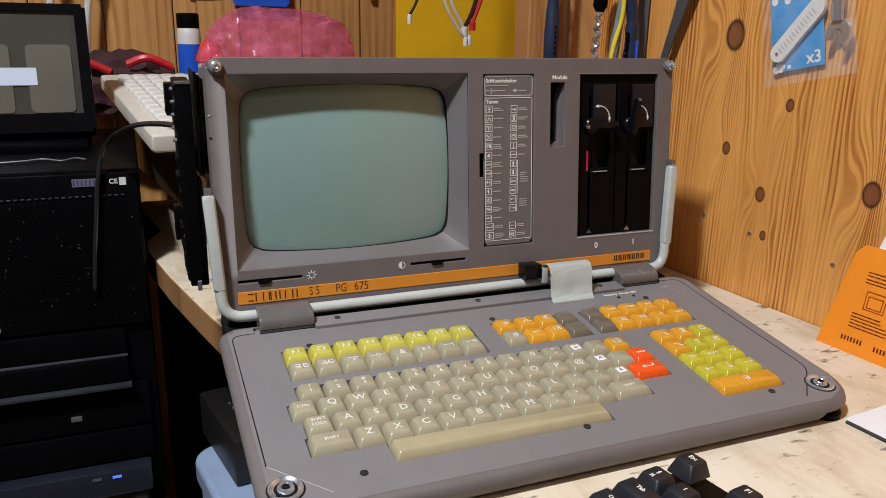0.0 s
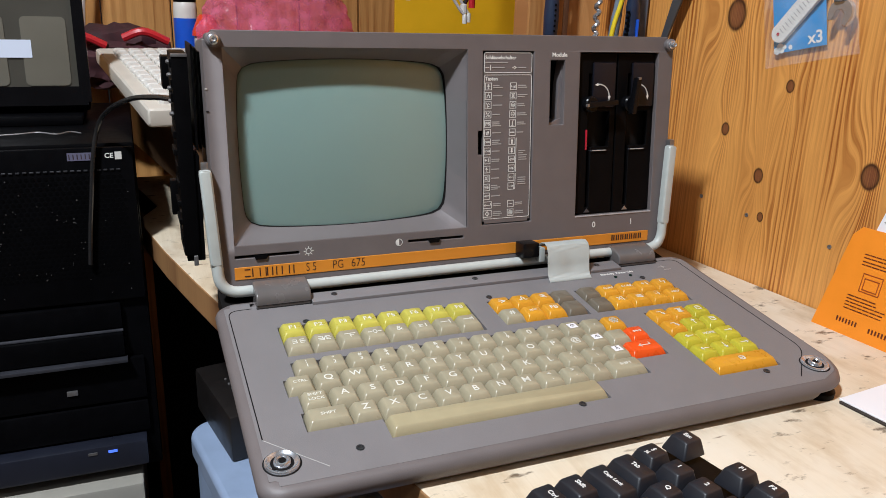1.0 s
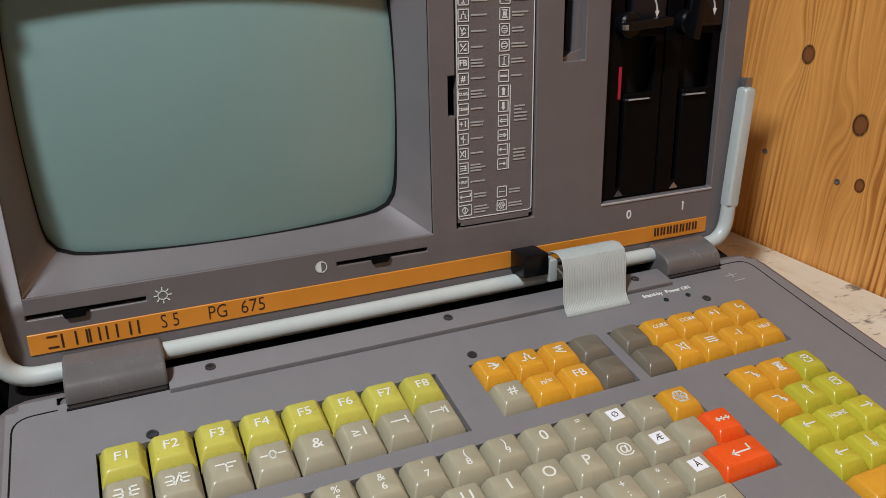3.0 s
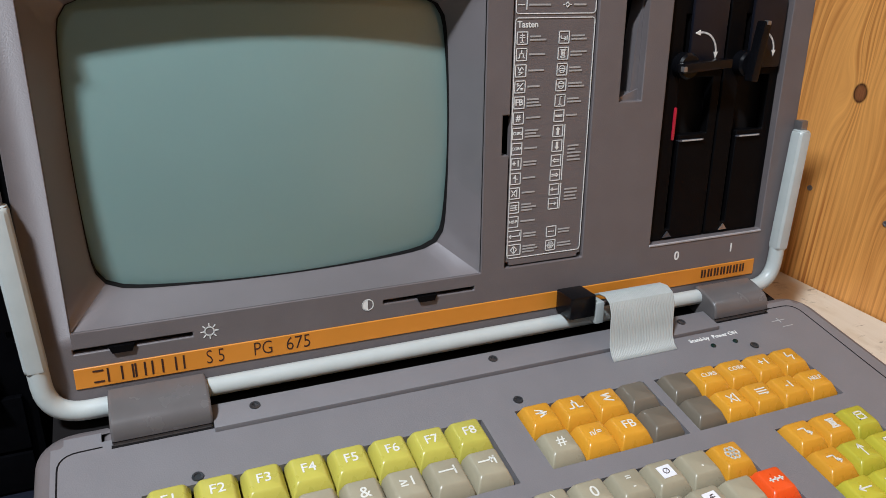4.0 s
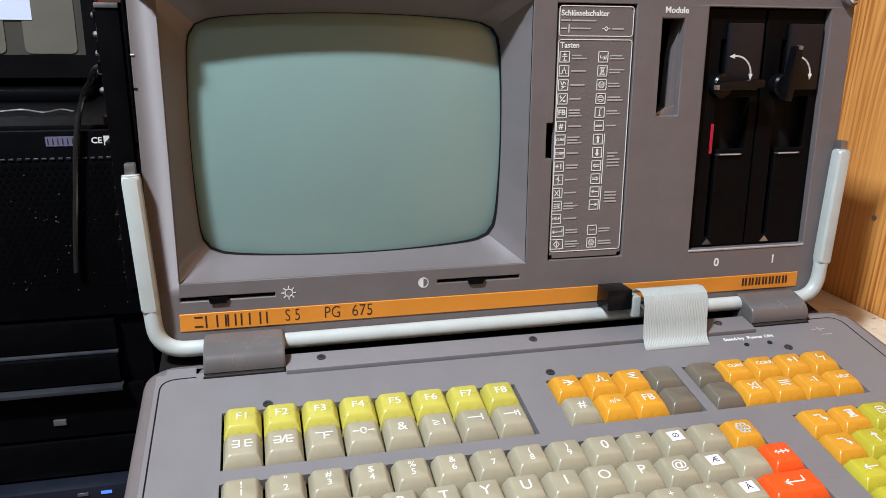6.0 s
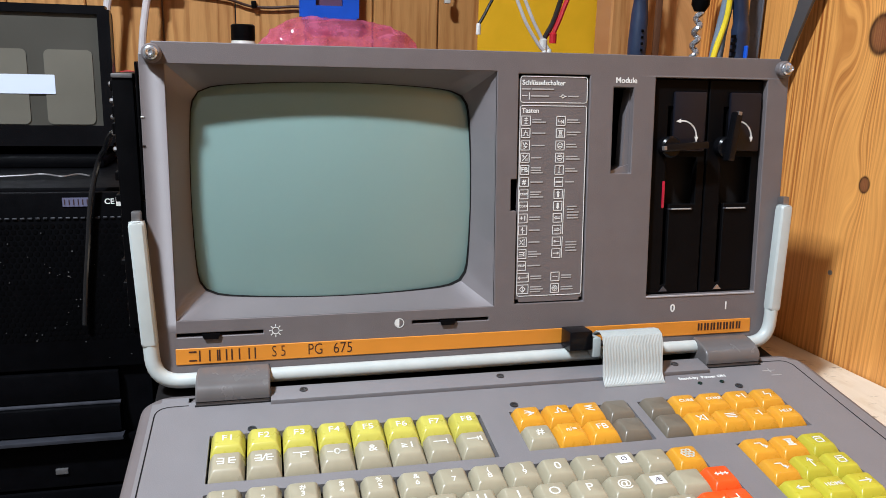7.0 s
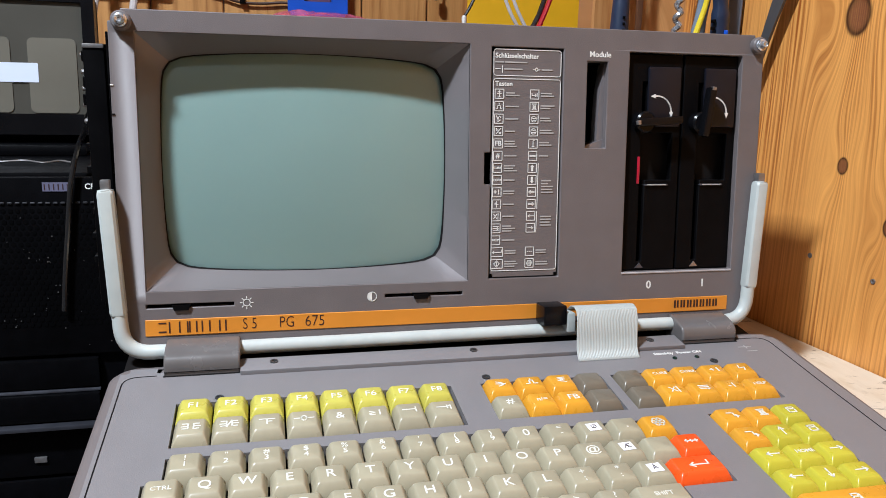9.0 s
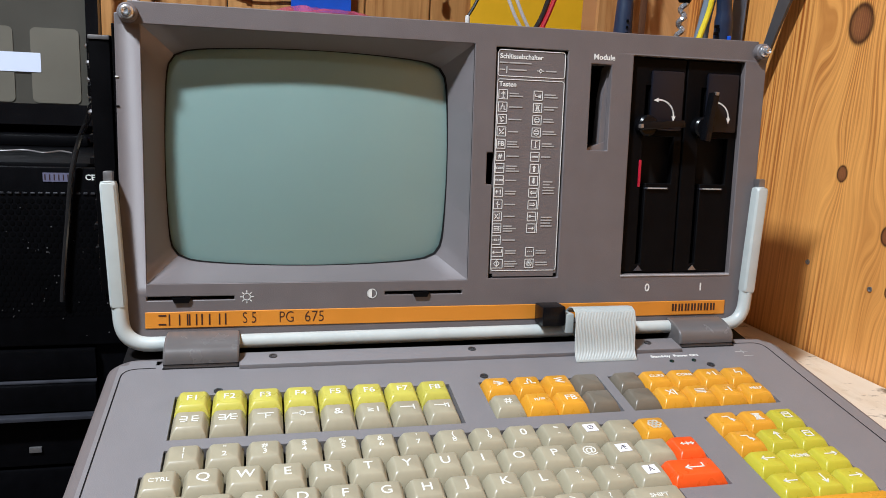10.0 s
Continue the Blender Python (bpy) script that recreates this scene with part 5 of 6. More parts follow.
part("socket_plate", span(-0.098, -0.055, -0.0075, -0.004, 0.697, 0.7005, 0.0004), CHROME, tower)

lower = empty("desktop_computer", pose(-0.362, 0.31, 0.004), "beige-grey desktop computer case under the tower computer", "computer")
part("body", span(-0.12, 0.075, 0.0, 0.38, 0.33, 0.4545, 0.004), BEIGEBOX, lower)
for i in range(3):
    part("vent_slot", span(-0.105 + i * 0.009, -0.100 + i * 0.009, -0.0012, 0.001, 0.425, 0.440, 0.0005), DARK, lower)
part("disk_slot", span(-0.02, 0.06, -0.0012, 0.001, 0.418, 0.424, 0.0004), DARK, lower)
part("panel_line", span(-0.118, 0.073, -0.0008, 0.001, 0.398, 0.400), DARK, lower)
stand = tagged(part("low_cabinet", span(-0.52, -0.27, 0.30, 0.78, 0.0, 0.3338, 0.004), BLACK), "plain black low cabinet on the floor", "cabinet")

monitor = empty("flat_monitor", pose(-0.4085, 0.500, 0.869), "dark flat monitor with reflections as panels, standing on the tower", "monitor")
MR = pose(0, 0, 0, -4, 0, 0)
part("bezel", pierced(-0.118, 0.101, 0.022, 0.176, [(-0.108, 0.088, 0.045, 0.167)], 0.012, 0.004), BLACKG, monitor, "glossy black bezel", MR)
part("back_shell", span(-0.112, 0.099, 0.0125, 0.035, 0.040, 0.173, 0.004), BLACK, monitor, "", MR)
scr = part("screen", span(-0.109, 0.089, 0.004, 0.008, 0.044, 0.168), GREYSCR, monitor, "grey glossy screen", MR)
# reflections on the glossy screen, built as flat panels and a glowing bar
for x0, x1 in ((-0.100, 0.0125), (0.0300, 0.0800)):
    part("reflection_panel", outline(rounded(x0, x1, 0.0462, 0.128, 0.006), 0.0008), BEIGESCR, scr, "", pose(0, 0.0028, 0))
part("reflection_bar", outline(rounded(-0.050, 0.0400, 0.0795, 0.1005, 0.001), 0.0006), SCREENGLOW, scr, "pale blue glowing bar standing in for a reflection", pose(0, 0.0020, 0))
part("base", span(-0.10, 0.09, -0.02, 0.11, 0.0, 0.012, 0.004), PCBLACK, monitor)
part("neck", span(-0.112, 0.098, 0.035, 0.060, 0.010, 0.10, 0.006), PCBLACK, monitor)

cable = tagged(part("power_cable", pipe(spline([(-0.229, 0.105, 0.944), (-0.243, 0.155, 0.940), (-0.2616, 0.22, 0.9313), (-0.2815, 0.30, 0.9128), (-0.2962, 0.333, 0.8923), (-0.3051, 0.3345, 0.8587), (-0.3117, 0.3345, 0.8085), (-0.316, 0.3345, 0.775), (-0.320, 0.334, 0.735)], 10), 0.0025, 10), CABLE), "black cable hanging from the rack in front of the tower", "cable")

# ---- things behind, on a brown box ----
brown = empty("wooden_box", pose(-0.02, 0.58, T, 0, 0, 9), "dark brown wooden box raised on feet on the workbench", "box")
for lx in (-0.10, 0.15):
    for ly in (-0.12, 0.16):
        part("foot", span(lx - 0.02, lx + 0.02, ly - 0.02, ly + 0.02, 0, 0.0485, 0.001), BOARDW, brown)
part("bottom", span(-0.20, 0.19, -0.24, 0.22, 0.048, 0.054), BOARDW, brown)
for a in ((-0.215, 0.20, -0.265, -0.245, 0.046, 0.118), (-0.215, 0.20, 0.225, 0.245, 0.046, 0.118), (-0.215, -0.195, -0.2445, 0.2245, 0.046, 0.118), (0.18, 0.20, -0.2445, 0.2245, 0.046, 0.118), (-0.222, 0.207, -0.27, 0.25, 0.118, 0.13)):
    part("board", span(*a, 0.0015), BOARDW, brown)

wkb = empty("white_keyboard", pose(-0.247, 0.335, 0.885, 7.5, 0, 9.7), "aged white computer keyboard lying on the wooden box", "keyboard")
b_ = span(0, 0.165, 0, 0.34, 0.0, 0.022, 0.006, 3)
part("case", b_, OFFW, wkb)
for r in range(6):
    for i in range(12):
        part("key", span(0.018 + r * 0.0195, 0.035 + r * 0.0195, 0.016 + i * 0.0245, 0.0385 + i * 0.0245, 0.018, 0.0285, 0.003, 1), WHITE, wkb)

cloth = tagged(part("cloth", lump(0.085, 0.07, 0.055, 0.22, 3), FABRIC, None, "", pose(-0.270, 0.805, 0.925)), "dark cloth bundle with red edging", "cloth")
for a in ((-0.31, 0.735, 0.955), (-0.22, 0.73, 0.962)):
    part("red_edging", pipe(spline([(a[0] + 0.255 - 0.03, a[1] - 0.80, a[2] - 0.925), (a[0] + 0.255, a[1] - 0.805, a[2] - 0.915), (a[0] + 0.255 + 0.035, a[1] - 0.80, a[2] - 0.93)], 5), 0.006, 8), REDC, cloth)

bottle = empty("spray_bottle", pose(-0.1700, 0.766, 0.884), "white bottle with a blue label and black cap", "bottle")
part("body", turned([(0.0175, 0), (0.0182, 0.004), (0.0182, 0.122), (0.0172, 0.131), (0.0150, 0.134)], 24), WHITE, bottle)
part("label", turned([(0.0186, 0.02), (0.0186, 0.108)], 24), BLUE, bottle, "blue label")
part("cap", turned([(0.0168, 0.1325), (0.0174, 0.135), (0.0172, 0.1535), (0.0150, 0.1555)], 20), BLACK, bottle)
cone = empty("red_bottle", pose(-0.1425, 0.725, 0.884), "small bottle with an orange-red conical cap", "bottle")
part("body", turned([(0.0185, 0), (0.0195, 0.004), (0.0195, 0.0845)], 20), WHITE, cone)
part("cap", turned([(0.0222, 0.083), (0.0218, 0.090), (0.0130, 0.111), (0.0102, 0.115)], 20), REDCAP, cone)

def draped_film(rx, ry, rz, seed):
    """A slack film bag: a low mound with long creases running across it."""
    b = bmesh.new()
    bmesh.ops.create_icosphere(b, subdivisions=5, radius=1.0)
    off = Vector((seed * 2.3, seed, seed * 1.1))
    for v in b.verts:
        c = v.co.copy()
        lean = Vector((c.x * 1.1 + c.z * 0.5, c.y * 1.4, c.z * 3.6 - c.x * 0.9))
        crease = 1 - abs(noise.noise(lean * 1.7 + off)) * 2.0
        k = 0.92 + 0.16 * noise.noise(c * 1.2 + off) + 0.075 * crease + 0.02 * noise.noise(c * 7 + off)
        v.co = Vector((c.x * rx, c.y * ry, max(c.z, -0.72) * rz)) * k
    return b


bag = tagged(part("antistatic_bag", draped_film(0.130, 0.050, 0.100, 8), PINKBAG, None, "", pose(-0.042, 0.705, 0.956, 0, 0, 8)), "crumpled pink translucent antistatic bag on the wooden box", "bag")
hook = empty("blue_bracket", pose(-0.035, 0.872, 1.055), "blue plastic bracket hung on the back wall", "bracket")
part("frame", pierced(-0.048, 0.048, 0, 0.16, [(-0.022, 0.022, 0.022, 0.16 - 0.03)], 0.02, 0.004), BLUE, hook)
part("inner_web", span(-0.021, 0.021, 0.012, 0.018, 0.010, 0.132), mat("dull_purple_web", (0.12, 0.05, 0.10), 0.5), hook)

socket = empty("socket_strip", pose(-0.33, 0.86, 1.085), "white socket strip on the back wall with two white leads", "socket strip")
part("body", span(-0.06, 0.055, 0.0, 0.038, 0.012, 0.06, 0.005), WHITE, socket)
for dx in (-0.033, 0.022):
    part("lead", pipe(spline([(dx, -0.004, 0.02), (dx - 0.002, -0.006, 0.0), (dx - 0.012, -0.01, -0.06), (dx - 0.018, -0.01, -0.12)], 6), [0.008] * 6 + [0.0055] * 13, 10), WHITEC, socket, "thick white lead")
wirew = tagged(part("wall_wire", pipe(spline([(-0.27, 0.894, 1.088), (-0.20, 0.892, 1.083), (-0.155, 0.892, 1.072), (-0.10, 0.892, 1.074), (-0.06, 0.892, 1.085), (-0.05, 0.892, 1.16)], 8), 0.0022, 8), mat("brown_cable", (0.05, 0.02, 0.012), 0.4)), "thin brown wire clipped along the back wall", "wire")
part("clip", span(-0.1585, -0.1505, 0.886, 0.8995, 1.070, 1.081, 0.001), BLACK, wirew)

sheet = tagged(part("yellow_sheet", span(0.222, 0.54, 0.8935, 0.8985, 0.88, 1.24, 0.0006, 1), YELLOW), "bright yellow sheet pinned to the back wall", "sheet")

# test leads hanging before the yellow sheet
leads = (("black_lead", CABLE, [(0.159, 0.552, 2.399), (0.155, 0.552, 1.100), (0.139, 0.550, 1.061), (0.128, 0.550, 1.041)], 0.0021),
         ("white_lead", WHITEC, [(0.167, 0.552, 2.399), (0.172, 0.552, 1.100), (0.188, 0.550, 1.053), (0.208, 0.550, 1.022), (0.219, 0.550, 1.010)], 0.0024),
         ("white_lead", WHITEC, [(0.175, 0.554, 2.399), (0.179, 0.554, 1.108), (0.196, 0.552, 1.061), (0.214, 0.552, 1.029), (0.226, 0.552, 1.012)], 0.0024),
         ("red_lead", REDC, [(0.257, 0.550, 2.399), (0.252, 0.550, 1.100), (0.241, 0.550, 1.061), (0.230, 0.550, 1.033)], 0.0033),
         ("black_lead", CABLE, [(0.248, 0.553, 2.399), (0.243, 0.553, 1.100), (0.232, 0.553, 1.053), (0.218, 0.553, 1.025)], 0.0036))
for nm, mt, pts, r in leads:
    pts = [(*pts[0][:2], z_) for z_ in (2.399, 1.9, 1.55, 1.34, 1.19)] + pts[1:]
    ld = tagged(part(nm, pipe(spline(pts, 7), r, 8), mt), "%s insulated wire hanging before the yellow sheet" % nm.split("_")[0], "wire", "hanging wires")
    part("plug", turned([(r * 1.5, 0), (r * 1.5, 0.012), (r, 0.014)], 10), WHITE if mt is not REDC else REDC, ld, "", pose(pts[-1][0], pts[-1][1], pts[-1][2] - 0.012))
tag2 = tagged(part("thin_red_lead", pipe(spline([(0.165, 0.87, 1.22), (0.163, 0.87, 1.14), (0.160, 0.87, 1.108)], 6), 0.0022, 8), REDC), "thin red wire with a white plug", "wire", "hanging wires")
part("plug", span(0.155, 0.165, 0.865, 0.875, 1.088, 1.108, 0.002), WHITE, tag2)

# tools hung in the corner
sd = empty("screwdriver", pose(0.218, 0.284, 0.985), "screwdriver with a dark blue ribbed handle hanging in the corner", "screwdriver", "hanging tools")
part("handle", turned([(0.006, 0.0), (0.0085, 0.006), (0.0092, 0.03), (0.0080, 0.060), (0.0062, 0.078), (0.0080, 0.092), (0.0060, 0.100)], 14), NAVY, sd)
for i in range(6):
    part("rib", span(-0.001, 0.001, -0.010, -0.007, 0.012 + 0.006 * i, 0.0145 + 0.006 * i), BLACK, sd)
part("shaft", turned([(0.003, 0.1), (0.003, 0.2)], 10), STEEL, sd)
part("collar", turned([(0.0064, 0.099), (0.0064, 0.106)], 12), BLUE, sd)
rod = empty("thin_file", pose(0.240, 0.288, 0.98), "thin dark brown handled file hanging in the corner", "file", "hanging tools")
part("blade", span(-0.003, 0.003, -0.002, 0.002, 0, 0.2, 0.0006), mat("rusty_steel", (0.14, 0.06, 0.03), 0.5, 0.3), rod)
chain = empty("drill_bit", pose(0.262, 0.255, 0.985, 0, 3, 0), "bright spiral drill bit with a dark chuck", "drill bit", "hanging tools")
part("spiral", pipe([(0.0024 * math.cos(i * 0.7), 0.0024 * math.sin(i * 0.7), i * 0.0014) for i in range(46)], 0.0028, 8), CHROME, chain)
part("chuck", turned([(0.005, 0.062), (0.0085, 0.068), (0.0085, 0.10), (0.006, 0.11)], 16), BLACK, chain)
pl = empty("pliers", pose(0.272, 0.205, 0.975), "pliers with black and yellow grips hanging in the corner", "pliers", "hanging tools")
part("grip", pipe(spline([(0.004, 0, 0.0), (0.007, 0, 0.03), (0.006, 0, 0.06), (0.0, 0, 0.10)], 6), [0.0125] * 6 + [0.0115] * 6 + [0.0095] * 7, 12, 0.7), NAVY, pl, "dark blue ribbed grip")
part("grip", pipe(spline([(-0.016, 0.004, -0.005), (-0.012, 0.004, 0.04), (-0.003, 0.004, 0.10)], 6), [0.0085] * 7 + [0.0075] * 6, 12, 0.7), mat("blue_grey_grip", (0.16, 0.21, 0.27), 0.4), pl, "blue-grey grip")
part("stripe", pipe(spline([(-0.0235, -0.002, -0.005), (-0.0190, -0.002, 0.03), (-0.0100, -0.002, 0.065), (-0.0085, -0.002, 0.10)], 6), 0.0026, 10), mat("yellow_grip", (0.72, 0.55, 0.02), 0.4), pl, "yellow edging")
for i in range(7):
    part("rib", span(-0.0060, -0.0030, -0.0100, -0.0055, 0.010 + 0.006 * i, 0.013 + 0.006 * i, 0.0005, 1), BLACK, pl)
part("mark", span(0.006, 0.0085, -0.0125, -0.0065, 0.012, 0.040, 0.0005, 1), BLUE, pl, "pale blue mark")
part("jaw", span(-0.006, 0.006, -0.003, 0.003, 0.10, 0.16, 0.002), STEEL, pl)
rule = tagged(part("steel_rule", span(-0.006, -0.004, -0.009, 0.009, 0.955, 1.25, 0.0005, 1), mat("blue_grey_steel", (0.16, 0.17, 0.20), 0.35, 0.6), None, "", WM @ pose(0, 0.226, 0)), "blue-grey steel rule hung on the pine wall", "rule", "hanging tools")
bm = bmesh.new()
pts = [(0.1815, 0.964), (0.185, 0.974), (0.164, 1.045), (0.149, 1.12), (0.119, 1.20), (0.099, 1.19), (0.132, 1.085), (0.159, 1.022)]
f = [bm.verts.new((-0.016, y_, z_)) for y_, z_ in pts]
k = [bm.verts.new((-0.0135, y_, z_)) for y_, z_ in pts]
bm.faces.new(f)
bm.faces.new(k[::-1])
for i in range(len(pts)):
    bm.faces.new((f[i], f[(i + 1) % len(pts)], k[(i + 1) % len(pts)], k[i]))
shear = tagged(part("shear_blade", bm, mat("grey_blade_steel", (0.10, 0.105, 0.12), 0.38, 0.5), None, "", WM), "long grey steel shear blade hung on the pine wall", "shears", "hanging tools")
part("rivet", turned([(0.004, -0.016), (0.004, -0.0185), (0.002, -0.0195)], 12, axis="x"), STEEL, shear, "", pose(0, 0.139, 1.10))
part("hang_pin", turned([(0.002, -0.0135), (0.002, 0.001)], 8, axis="x"), STEEL, shear, "", pose(0, 0.124, 1.17))
for y_, z_ in ((0.1025, 0.8286), (0.0377, 0.8231), (-0.062, 0.817)):
    tagged(part("wall_screw", turned([(0.0022, 0.0), (0.0021, -0.0008), (0.0012, -0.0010), (0.0009, -0.0004)], 14, axis="x"), STEEL, None, "", WM @ pose(0, y_, z_)), "small grey screw in the pine wall", "screw", "wall screws")

# thermometer pack
pack = empty("blister_pack", WM @ pose(-0.004, 0.0309, 0.9878, -12.3, 0, 0) @ pose(0, -0.026, -0.990), "light blue card pack with white gauge in a clear bag", "package")
part("card", span(-0.0008, 0.0, -0.031, 0.026, 0.990, 1.130, 0.0003, 1), BLUECARD, pack)
part("gauge", outline(rounded(-0.0085, 0.0085, -0.036, 0.036, 0.0085, 8), 0.004), WHITE, pack, "white oval gauge", pose(-0.006, -0.006, 1.025, 0, 0, -90) @ pose(0, 0, 0, 0, 52, 0))
bm = strokes([(-0.002 + 0.0, -0.024 + 0.004 * i, 0.003, -0.024 + 0.004 * i) for i in range(13)], 0.0009)
part("gauge_scale", bm, GREYP, pack, "", pose(-0.0062, -0.006, 1.025, 0, 0, -90) @ pose(0, 0, 0, 0, 52, 0) @ pose(0, 0, 0, 90, 0, 0))
part("gauge_dot", turned([(0.0016, 0), (0.0016, -0.0006)], 10, axis="y"), RED, pack, "", pose(-0.0062, 0.0165, 1.0075, 0, 0, -90))
part("count", lettering("x3", 0.016, WHITEP), WHITEP, pack, "white printed letters", pose(-0.0011, -0.020, 0.9985, 90, 0, -90))
rng = random.Random(9)
bm = bmesh.new()
for i in range(9):
    cy, cz, r_ = rng.uniform(0.004, 0.025), rng.uniform(0.992, 1.0) if i < 6 else rng.uniform(1.05, 1.07), rng.uniform(0.002, 0.0045)
    v = [bm.verts.new((0, cy + r_ * math.cos(radians(a)), cz + r_ * math.sin(radians(a)))) for a in range(0, 360, 45)]
    bm.faces.new(v)
part("snow_print", bm, WHITEP, pack, "white snow print", pose(-0.0010, 0, 0))
bm = bmesh.new()
gr = {}
for i in range(13):
    for j in range(15):
        y_, z_ = 0.031 - 0.098 * i / 12, 0.9765 + 0.15 * j / 14
        gr[i, j] = bm.verts.new((-0.0115 + 0.004 * noise.noise((y_ * 60, z_ * 50, 3.0)) + 0.009 * max(0, (abs(i - 6) - 4) / 2.0) * 0.5, y_, z_))
for i in range(12):
    for j in range(14):
        bm.faces.new((gr[i, j], gr[i + 1, j], gr[i + 1, j + 1], gr[i, j + 1]))
clear = part("clear_bag", bm, GLASSY, pack, "clear crinkled plastic bag")
clear.visible_shadow = False
part("hang_pin", turned([(0.002, -0.008), (0.002, 0.005)], 8, axis="x"), STEEL, pack, "", pose(0, 0.0, 1.122))

wr = empty("spanner", WM @ pose(-0.016, -0.0405, 1.0285), "bright steel open-ended spanner hung on the pine wall", "spanner", "hanging tools")
pts = [(-0.0058, -0.0085), (-0.0045, 0.0005), (0.0, 0.003), (0.0045, 0.0005), (0.0058, -0.0085)]
part("jaw", outline([(0.0095, -0.0095), *[(0.0115 * math.cos(radians(a)), 0.0115 * math.sin(radians(a))) for a in range(-20, 201, 20)], (-0.0095, -0.0095), *pts], 0.006), CHROME, wr, "", pose(0, 0, 0, 0, 0, -90) @ pose(0, 0, 0, 0, 14, 0))
part("shank", span(-0.003, 0.002, -0.005, 0.005, 0.009, 0.12, 0.0015), CHROME, wr, "", pose(0, 0, 0, -8, 0, 0))

# ---- on the bench ----
SLM = pose(0.3070, -0.084, T, 0, 0, -84.3)
sleeve = empty("disk_sleeve", SLM @ pose(0, 0, 0, -11, 0, 0), "orange card disk sleeve with black print, leaning against the pine wall", "disk sleeve")
part("sleeve", outline([(0, 0), (0.145, 0), (0.145, 0.0975), (0.020, 0.0965), (0.013, 0.088)], 0.0022), SLEEVE, sleeve)
dk = part("disk_jacket", outline([(0.024, 0.06), (0.14, 0.06), (0.14, 0.128), (0.036, 0.126)], 0.0012), PAPER, sleeve, "white disk jacket with a black heading", pose(0, 0.0026, 0))
part("heading_band", outline([(0.035, 0.1165), (0.139, 0.1185), (0.139, 0.1278), (0.0365, 0.1258)], 0.0005), INK, dk, "", pose(0, -0.0007, 0))
part("small_print", strokes([(0.040 + 0.022 * i, 0.121, 0.054 + 0.022 * i, 0.1213) for i in range(4)], 0.0022), WHITEP, dk, "", pose(0, -0.0009, 0, 90, 0, 0))
part("small_print", strokes([(0.037, 0.112, 0.075, 0.112), (0.036, 0.105, 0.07, 0.105)], 0.0012), GREYP, dk, "", pose(0, -0.0002, 0, 90, 0, 0))
rng = random.Random(2)
pr = [(0.030, 0.0745, 0.075, 0.0745), (0.030, 0.0715, 0.070, 0.0715)] + [(0.030, 0.068 - 0.0028 * i, 0.045 + rng.uniform(0, 0.012), 0.068 - 0.0028 * i) for i in range(2)]
pr += [(0.026, 0.036 - 0.0030 * i, 0.052 + rng.uniform(0, 0.012), 0.036 - 0.0030 * i) for i in range(5)]
words = []
for x0, z0, x1, z1 in pr:
    while x0 < x1:
        w = rng.uniform(0.002, 0.006)
        words.append((x0, z0, min(x0 + w, x1), z0))
        x0 += w + 0.0014
BROWNINK = mat("red_brown_print", (0.13, 0.022, 0.006), 0.5)
part("small_print", strokes(words, 0.0008), BROWNINK, sleeve, "lines of small dark print", pose(0, -0.0003, 0, 90, 0, 0))
part("small_print", strokes([(0.023 + 0.0030 * i, 0.0112, 0.023 + 0.0030 * i, 0.0140) for i in range(7)] + [(0.054 + 0.0030 * i, 0.0102, 0.054 + 0.0030 * i, 0.0130) for i in range(11)], 0.0014), BROWNINK, sleeve, "bold dark print bars", pose(0, -0.0003, 0, 90, 0, 0))
part("disk_drawing", strokes(rect_segs(0.034, 0.042, 0.052, 0.058) + rect_segs(0.0365, 0.044, 0.0495, 0.054), 0.0007), mat("brown_print", (0.35, 0.06, 0.01), 0.5), sleeve, "small square drawing", pose(0, -0.0003, 0, 90, 0, 0))

pad = empty("note_pad", pose(0.2005, -0.2105, T, 0, 0, 6), "white paper pad with a dark backing on the workbench", "paper pad")
part("backing", span(0, 0.085, -0.15, 0, 0, 0.0022, 0.0005, 1), mat("dark_brown_card", (0.03, 0.02, 0.016), 0.6), pad, "dark card backing")
part("paper", span(0.001, 0.086, -0.15, 0.001, 0.0023, 0.0038, 0.0004, 1), PAPER, pad)

# black mechanical keyboard, turned to face the bench's open side
BK = Matrix.Translation((0.0235, -0.2525, T)) @ Matrix(((0.160, 0.987, 0, 0), (-0.987, 0.160, 0, 0), (0, 0, 1, 0), (0, 0, 0, 1)))
bkb = empty("black_keyboard", BK, "black mechanical keyboard with white legends on the workbench", "keyboard")
part("case", span(-0.0115, 0.355, -0.1150, 0.0125, 0.003, 0.016, 0.003), BLACK, bkb)
part("plate", span(-0.009, 0.352, -0.1125, 0.0100, 0.0155, 0.0185, 0.001), BLACK, bkb)
for fx, fy in ((0.01, -0.005), (0.33, -0.005), (0.01, -0.105), (0.33, -0.105)):
    part("foot", span(fx - 0.012, fx + 0.012, fy - 0.004, fy + 0.004, 0, 0.0035), BLACK, bkb)
BKEY = mat("black_keycap", (0.012, 0.013, 0.018), 0.42, var=0.1, scale=90, bump=0.15, bscale=1500)
_bc = {}


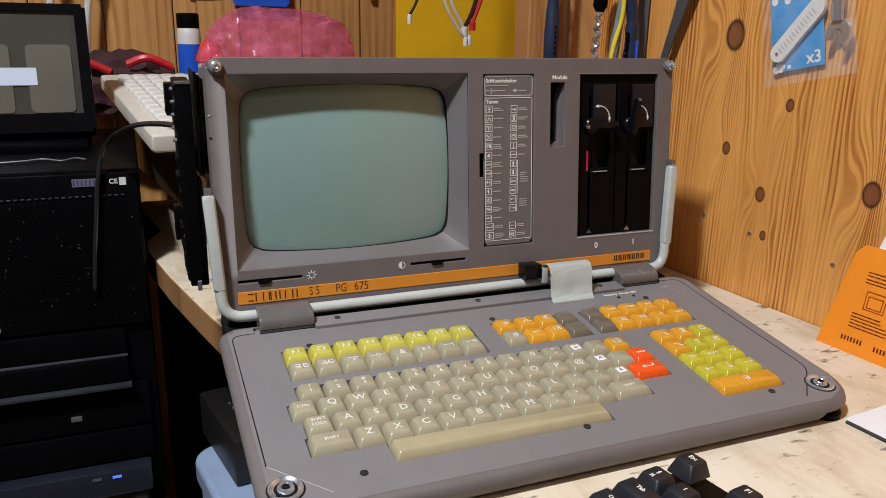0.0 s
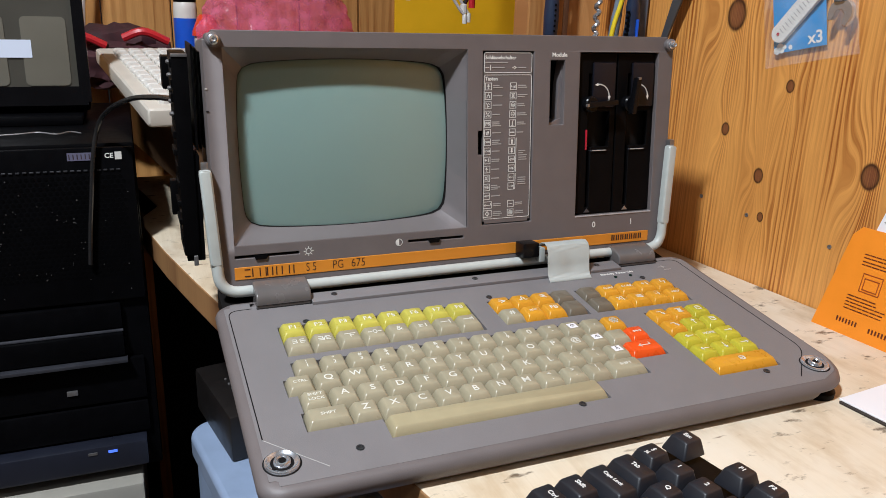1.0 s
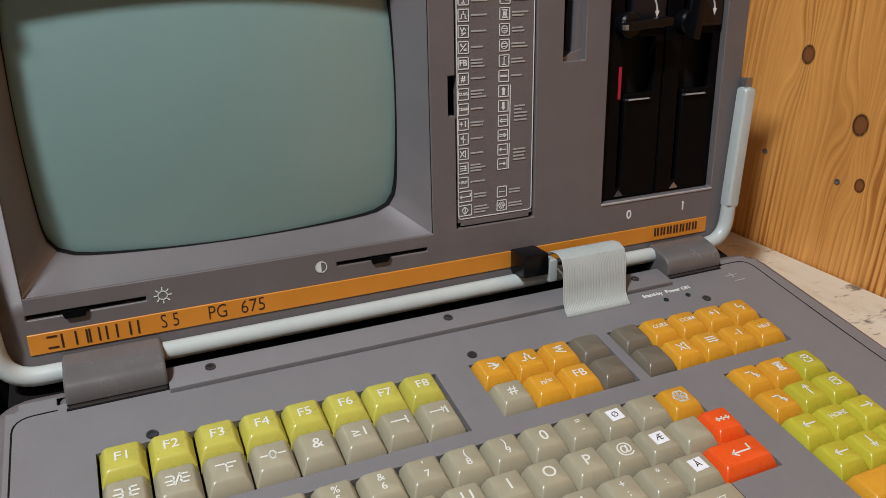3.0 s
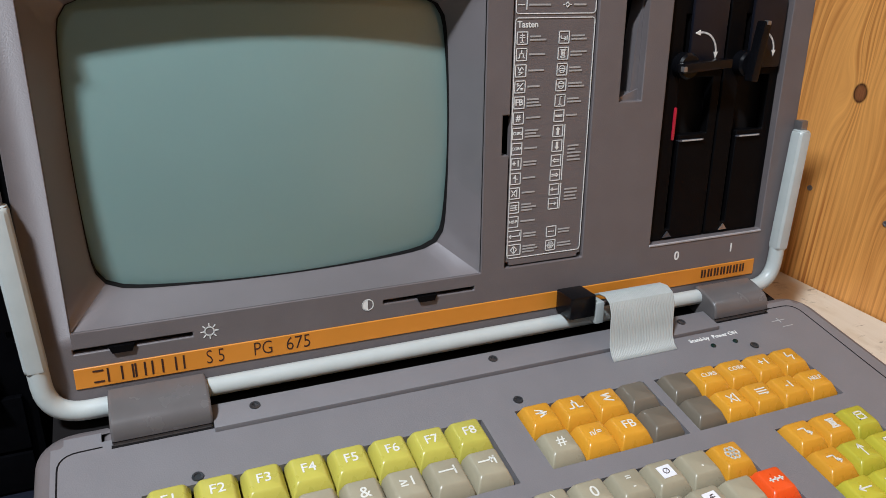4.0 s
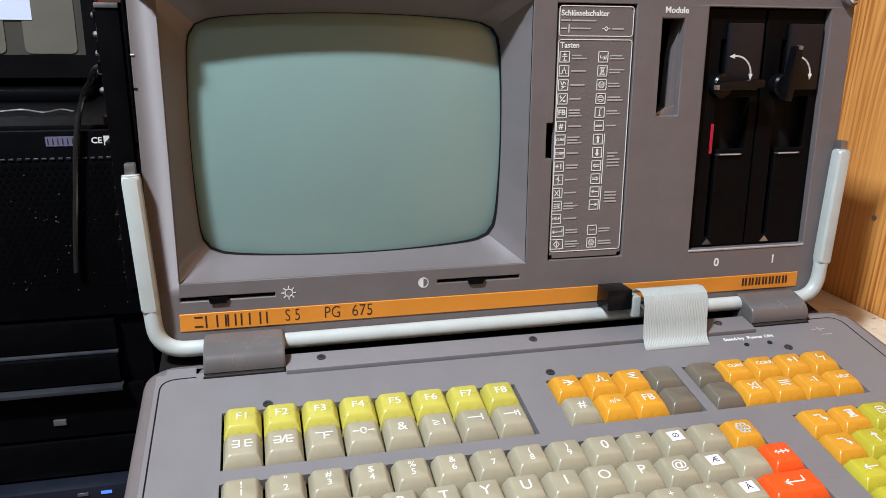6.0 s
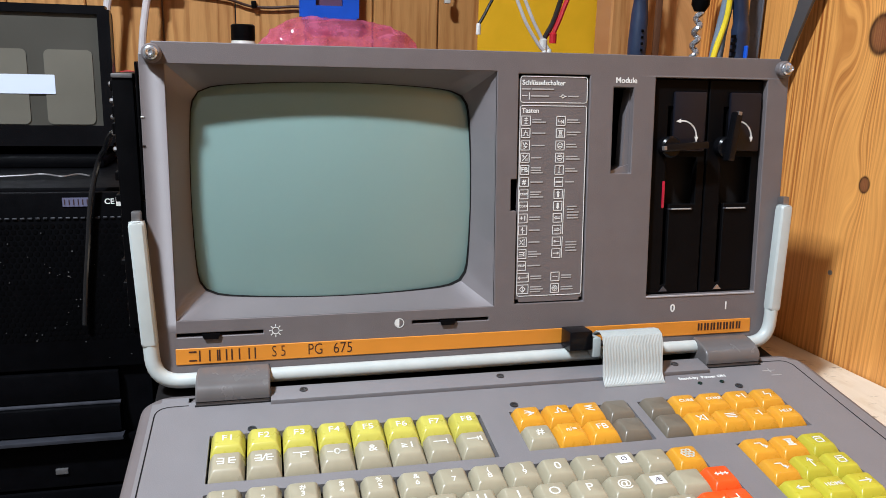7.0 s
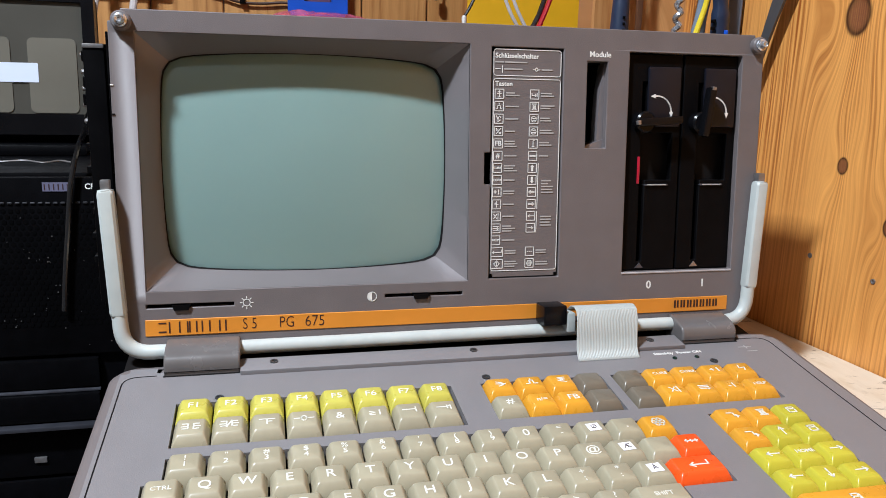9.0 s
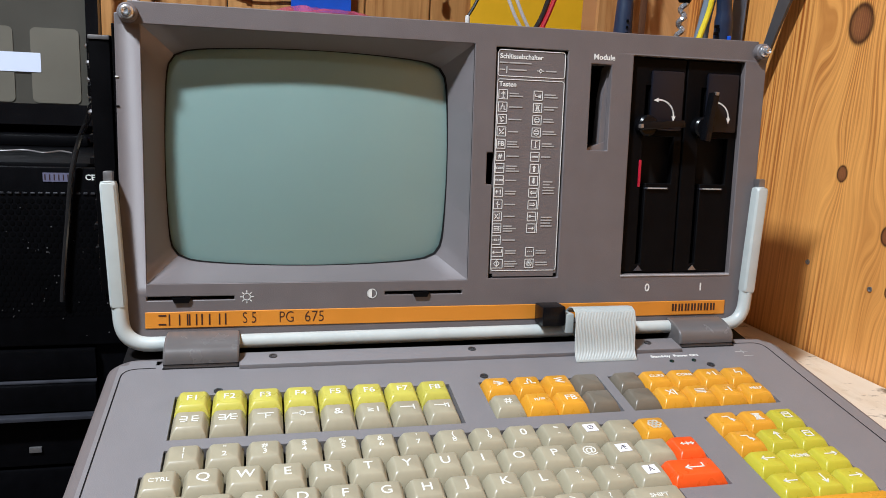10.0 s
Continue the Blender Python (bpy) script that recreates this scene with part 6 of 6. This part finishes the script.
def black_key(x, y, w, z, legend=None, size=0.0042):
    if w not in _bc:
        b = bmesh.new()
        ww, d = w * 0.019 - 0.0008, 0.0182
        prof = [(0.0, 0.0, 0.0), (0.0015, 0.0003, 0.0), (0.0085, 0.0026, 0.0010), (0.0093, 0.0032, 0.0010)]
        rings = [[b.verts.new((px, py + off, zz)) for px, py in rounded(-ww / 2 + ins, ww / 2 - ins, -d / 2 + ins, d / 2 - ins, 0.0016, 3)] for zz, ins, off in prof]
        n_ = len(rings[0])
        for r0, r1 in zip(rings, rings[1:]):
            for i_ in range(n_):
                b.faces.new((r0[i_], r0[(i_ + 1) % n_], r1[(i_ + 1) % n_], r1[i_]))
        b.faces.new(rings[-1])
        _bc[w] = finish(b, True, 50)
    ob = part("keycap", _bc[w], BKEY, bkb, "", pose(x, y, z))
    if legend:
        for i_, t_ in enumerate(legend.split("|")):
            part("legend", lettering(t_, size, WHITEP), WHITEP, ob, "", pose(0 if len(t_) < 4 else 0, 0.0025 - 0.0055 * i_, 0.0094))
    return ob


for i, lg in enumerate(("Esc", None, "F1", "F2", "F3", "F4", None, "F5", "F6", "F7", "F8", None, "F9", "F10", "F11", "F12")):
    if lg:
        black_key(i * 0.019 * 1.02, 0.0, 1.0, 0.0225, lg)
for r, (z_, x0, first, w0, rest) in enumerate(((0.0215, 0.0, "§|½", 1.0, ("1", "2", "3", "4", "5", "6", "7", "8", "9", "0", "+", "'")), (0.0200, 0.00475, "Tab", 1.5, "QWERTYUIOPÅ"), (0.0190, 0.0071, "Caps Lock", 1.75, "ASDFGHJKLÆØ"), (0.0190, 0.0024, "Shift", 1.25, "<ZXCVBNM,.-"), (0.0190, 0.0024, "Ctrl", 1.25, ()))):
    y_ = -0.0275 - r * 0.019
    black_key(x0, y_, w0, z_, first, 0.0034 if len(first) > 5 else 0.0040)
    xx = x0 + (w0 + 1) * 0.0095
    for c in rest:
        black_key(xx, y_, 1.0, z_, c)
        xx += 0.019

# pale blue storage box, and a black block for the dark below the bench
crate = empty("storage_box", pose(-0.236, 0.272, 0, 0, 0, 9), "pale blue plastic storage box with a rounded lid under the workbench", "storage box")
part("body", span(0.006, 0.18, -0.50, -0.006, 0, 0.519, 0.02, 3), PALEBLUE, crate)
soften(part("lid", outline(rounded(0, 0.186, 0, 0.506, 0.03, 8), 0.03), PALEBLUE, crate, "", pose(0, 0, 0.52, 90, 0, 0)), 0.006, 3)
part("clip", pipe([(-0.003, -0.20, 0.50), (-0.006, -0.20, 0.512), (-0.003, -0.20, 0.53)], 0.003, 8), WHITE, crate, "white clip")
dbox = empty("equipment_case", pose(-0.236, 0.272, 0, 0, 0, 10.5), "black equipment case with a row of studs on the storage box", "case")
part("body", span(0.022, 0.115, -0.105, 0.03, 0.5505, 0.605, 0.005), mat("brown_black_plastic", (0.010, 0.008, 0.0075), 0.4, var=0.3, scale=60), dbox)
for i in range(7):
    part("stud", turned([(0.0016, 0), (0.0015, 0.001), (0.0008, 0.0014)], 8), STEEL, dbox, "small steel stud", pose(0.045, -0.095 + i * 0.013, 0.605))
# black block added in place of the darkness under the bench
cab = tagged(part("dark_fill_block", span(-0.2525, 0.12, 0.50, 0.62, 0, 0.715, 0.004), BLACK), "plain black block added for the dark under the workbench", "cabinet")
# housings out of view: the main lamp, and the added fill lamp
for lx, ly in ((-0.82, -0.56), (-1.1, -1.4)):
    cl = empty("ceiling_lamp", pose(lx, ly, 2.4), "long white ceiling lamp out of view", "lamp", "ceiling lamps")
    part("housing", span(-0.29, 0.29, -0.09, 0.09, -0.05, 0, 0.006), WHITE, cl)
    part("diffuser", span(-0.27, 0.27, -0.07, 0.07, -0.062, -0.051, 0.003), LAMPM, cl)

for ob in list(bpy.data.objects):
    if ob.name.startswith("small_print"):
        tagged(ob, ob.get("label", ""), kind="stuff")
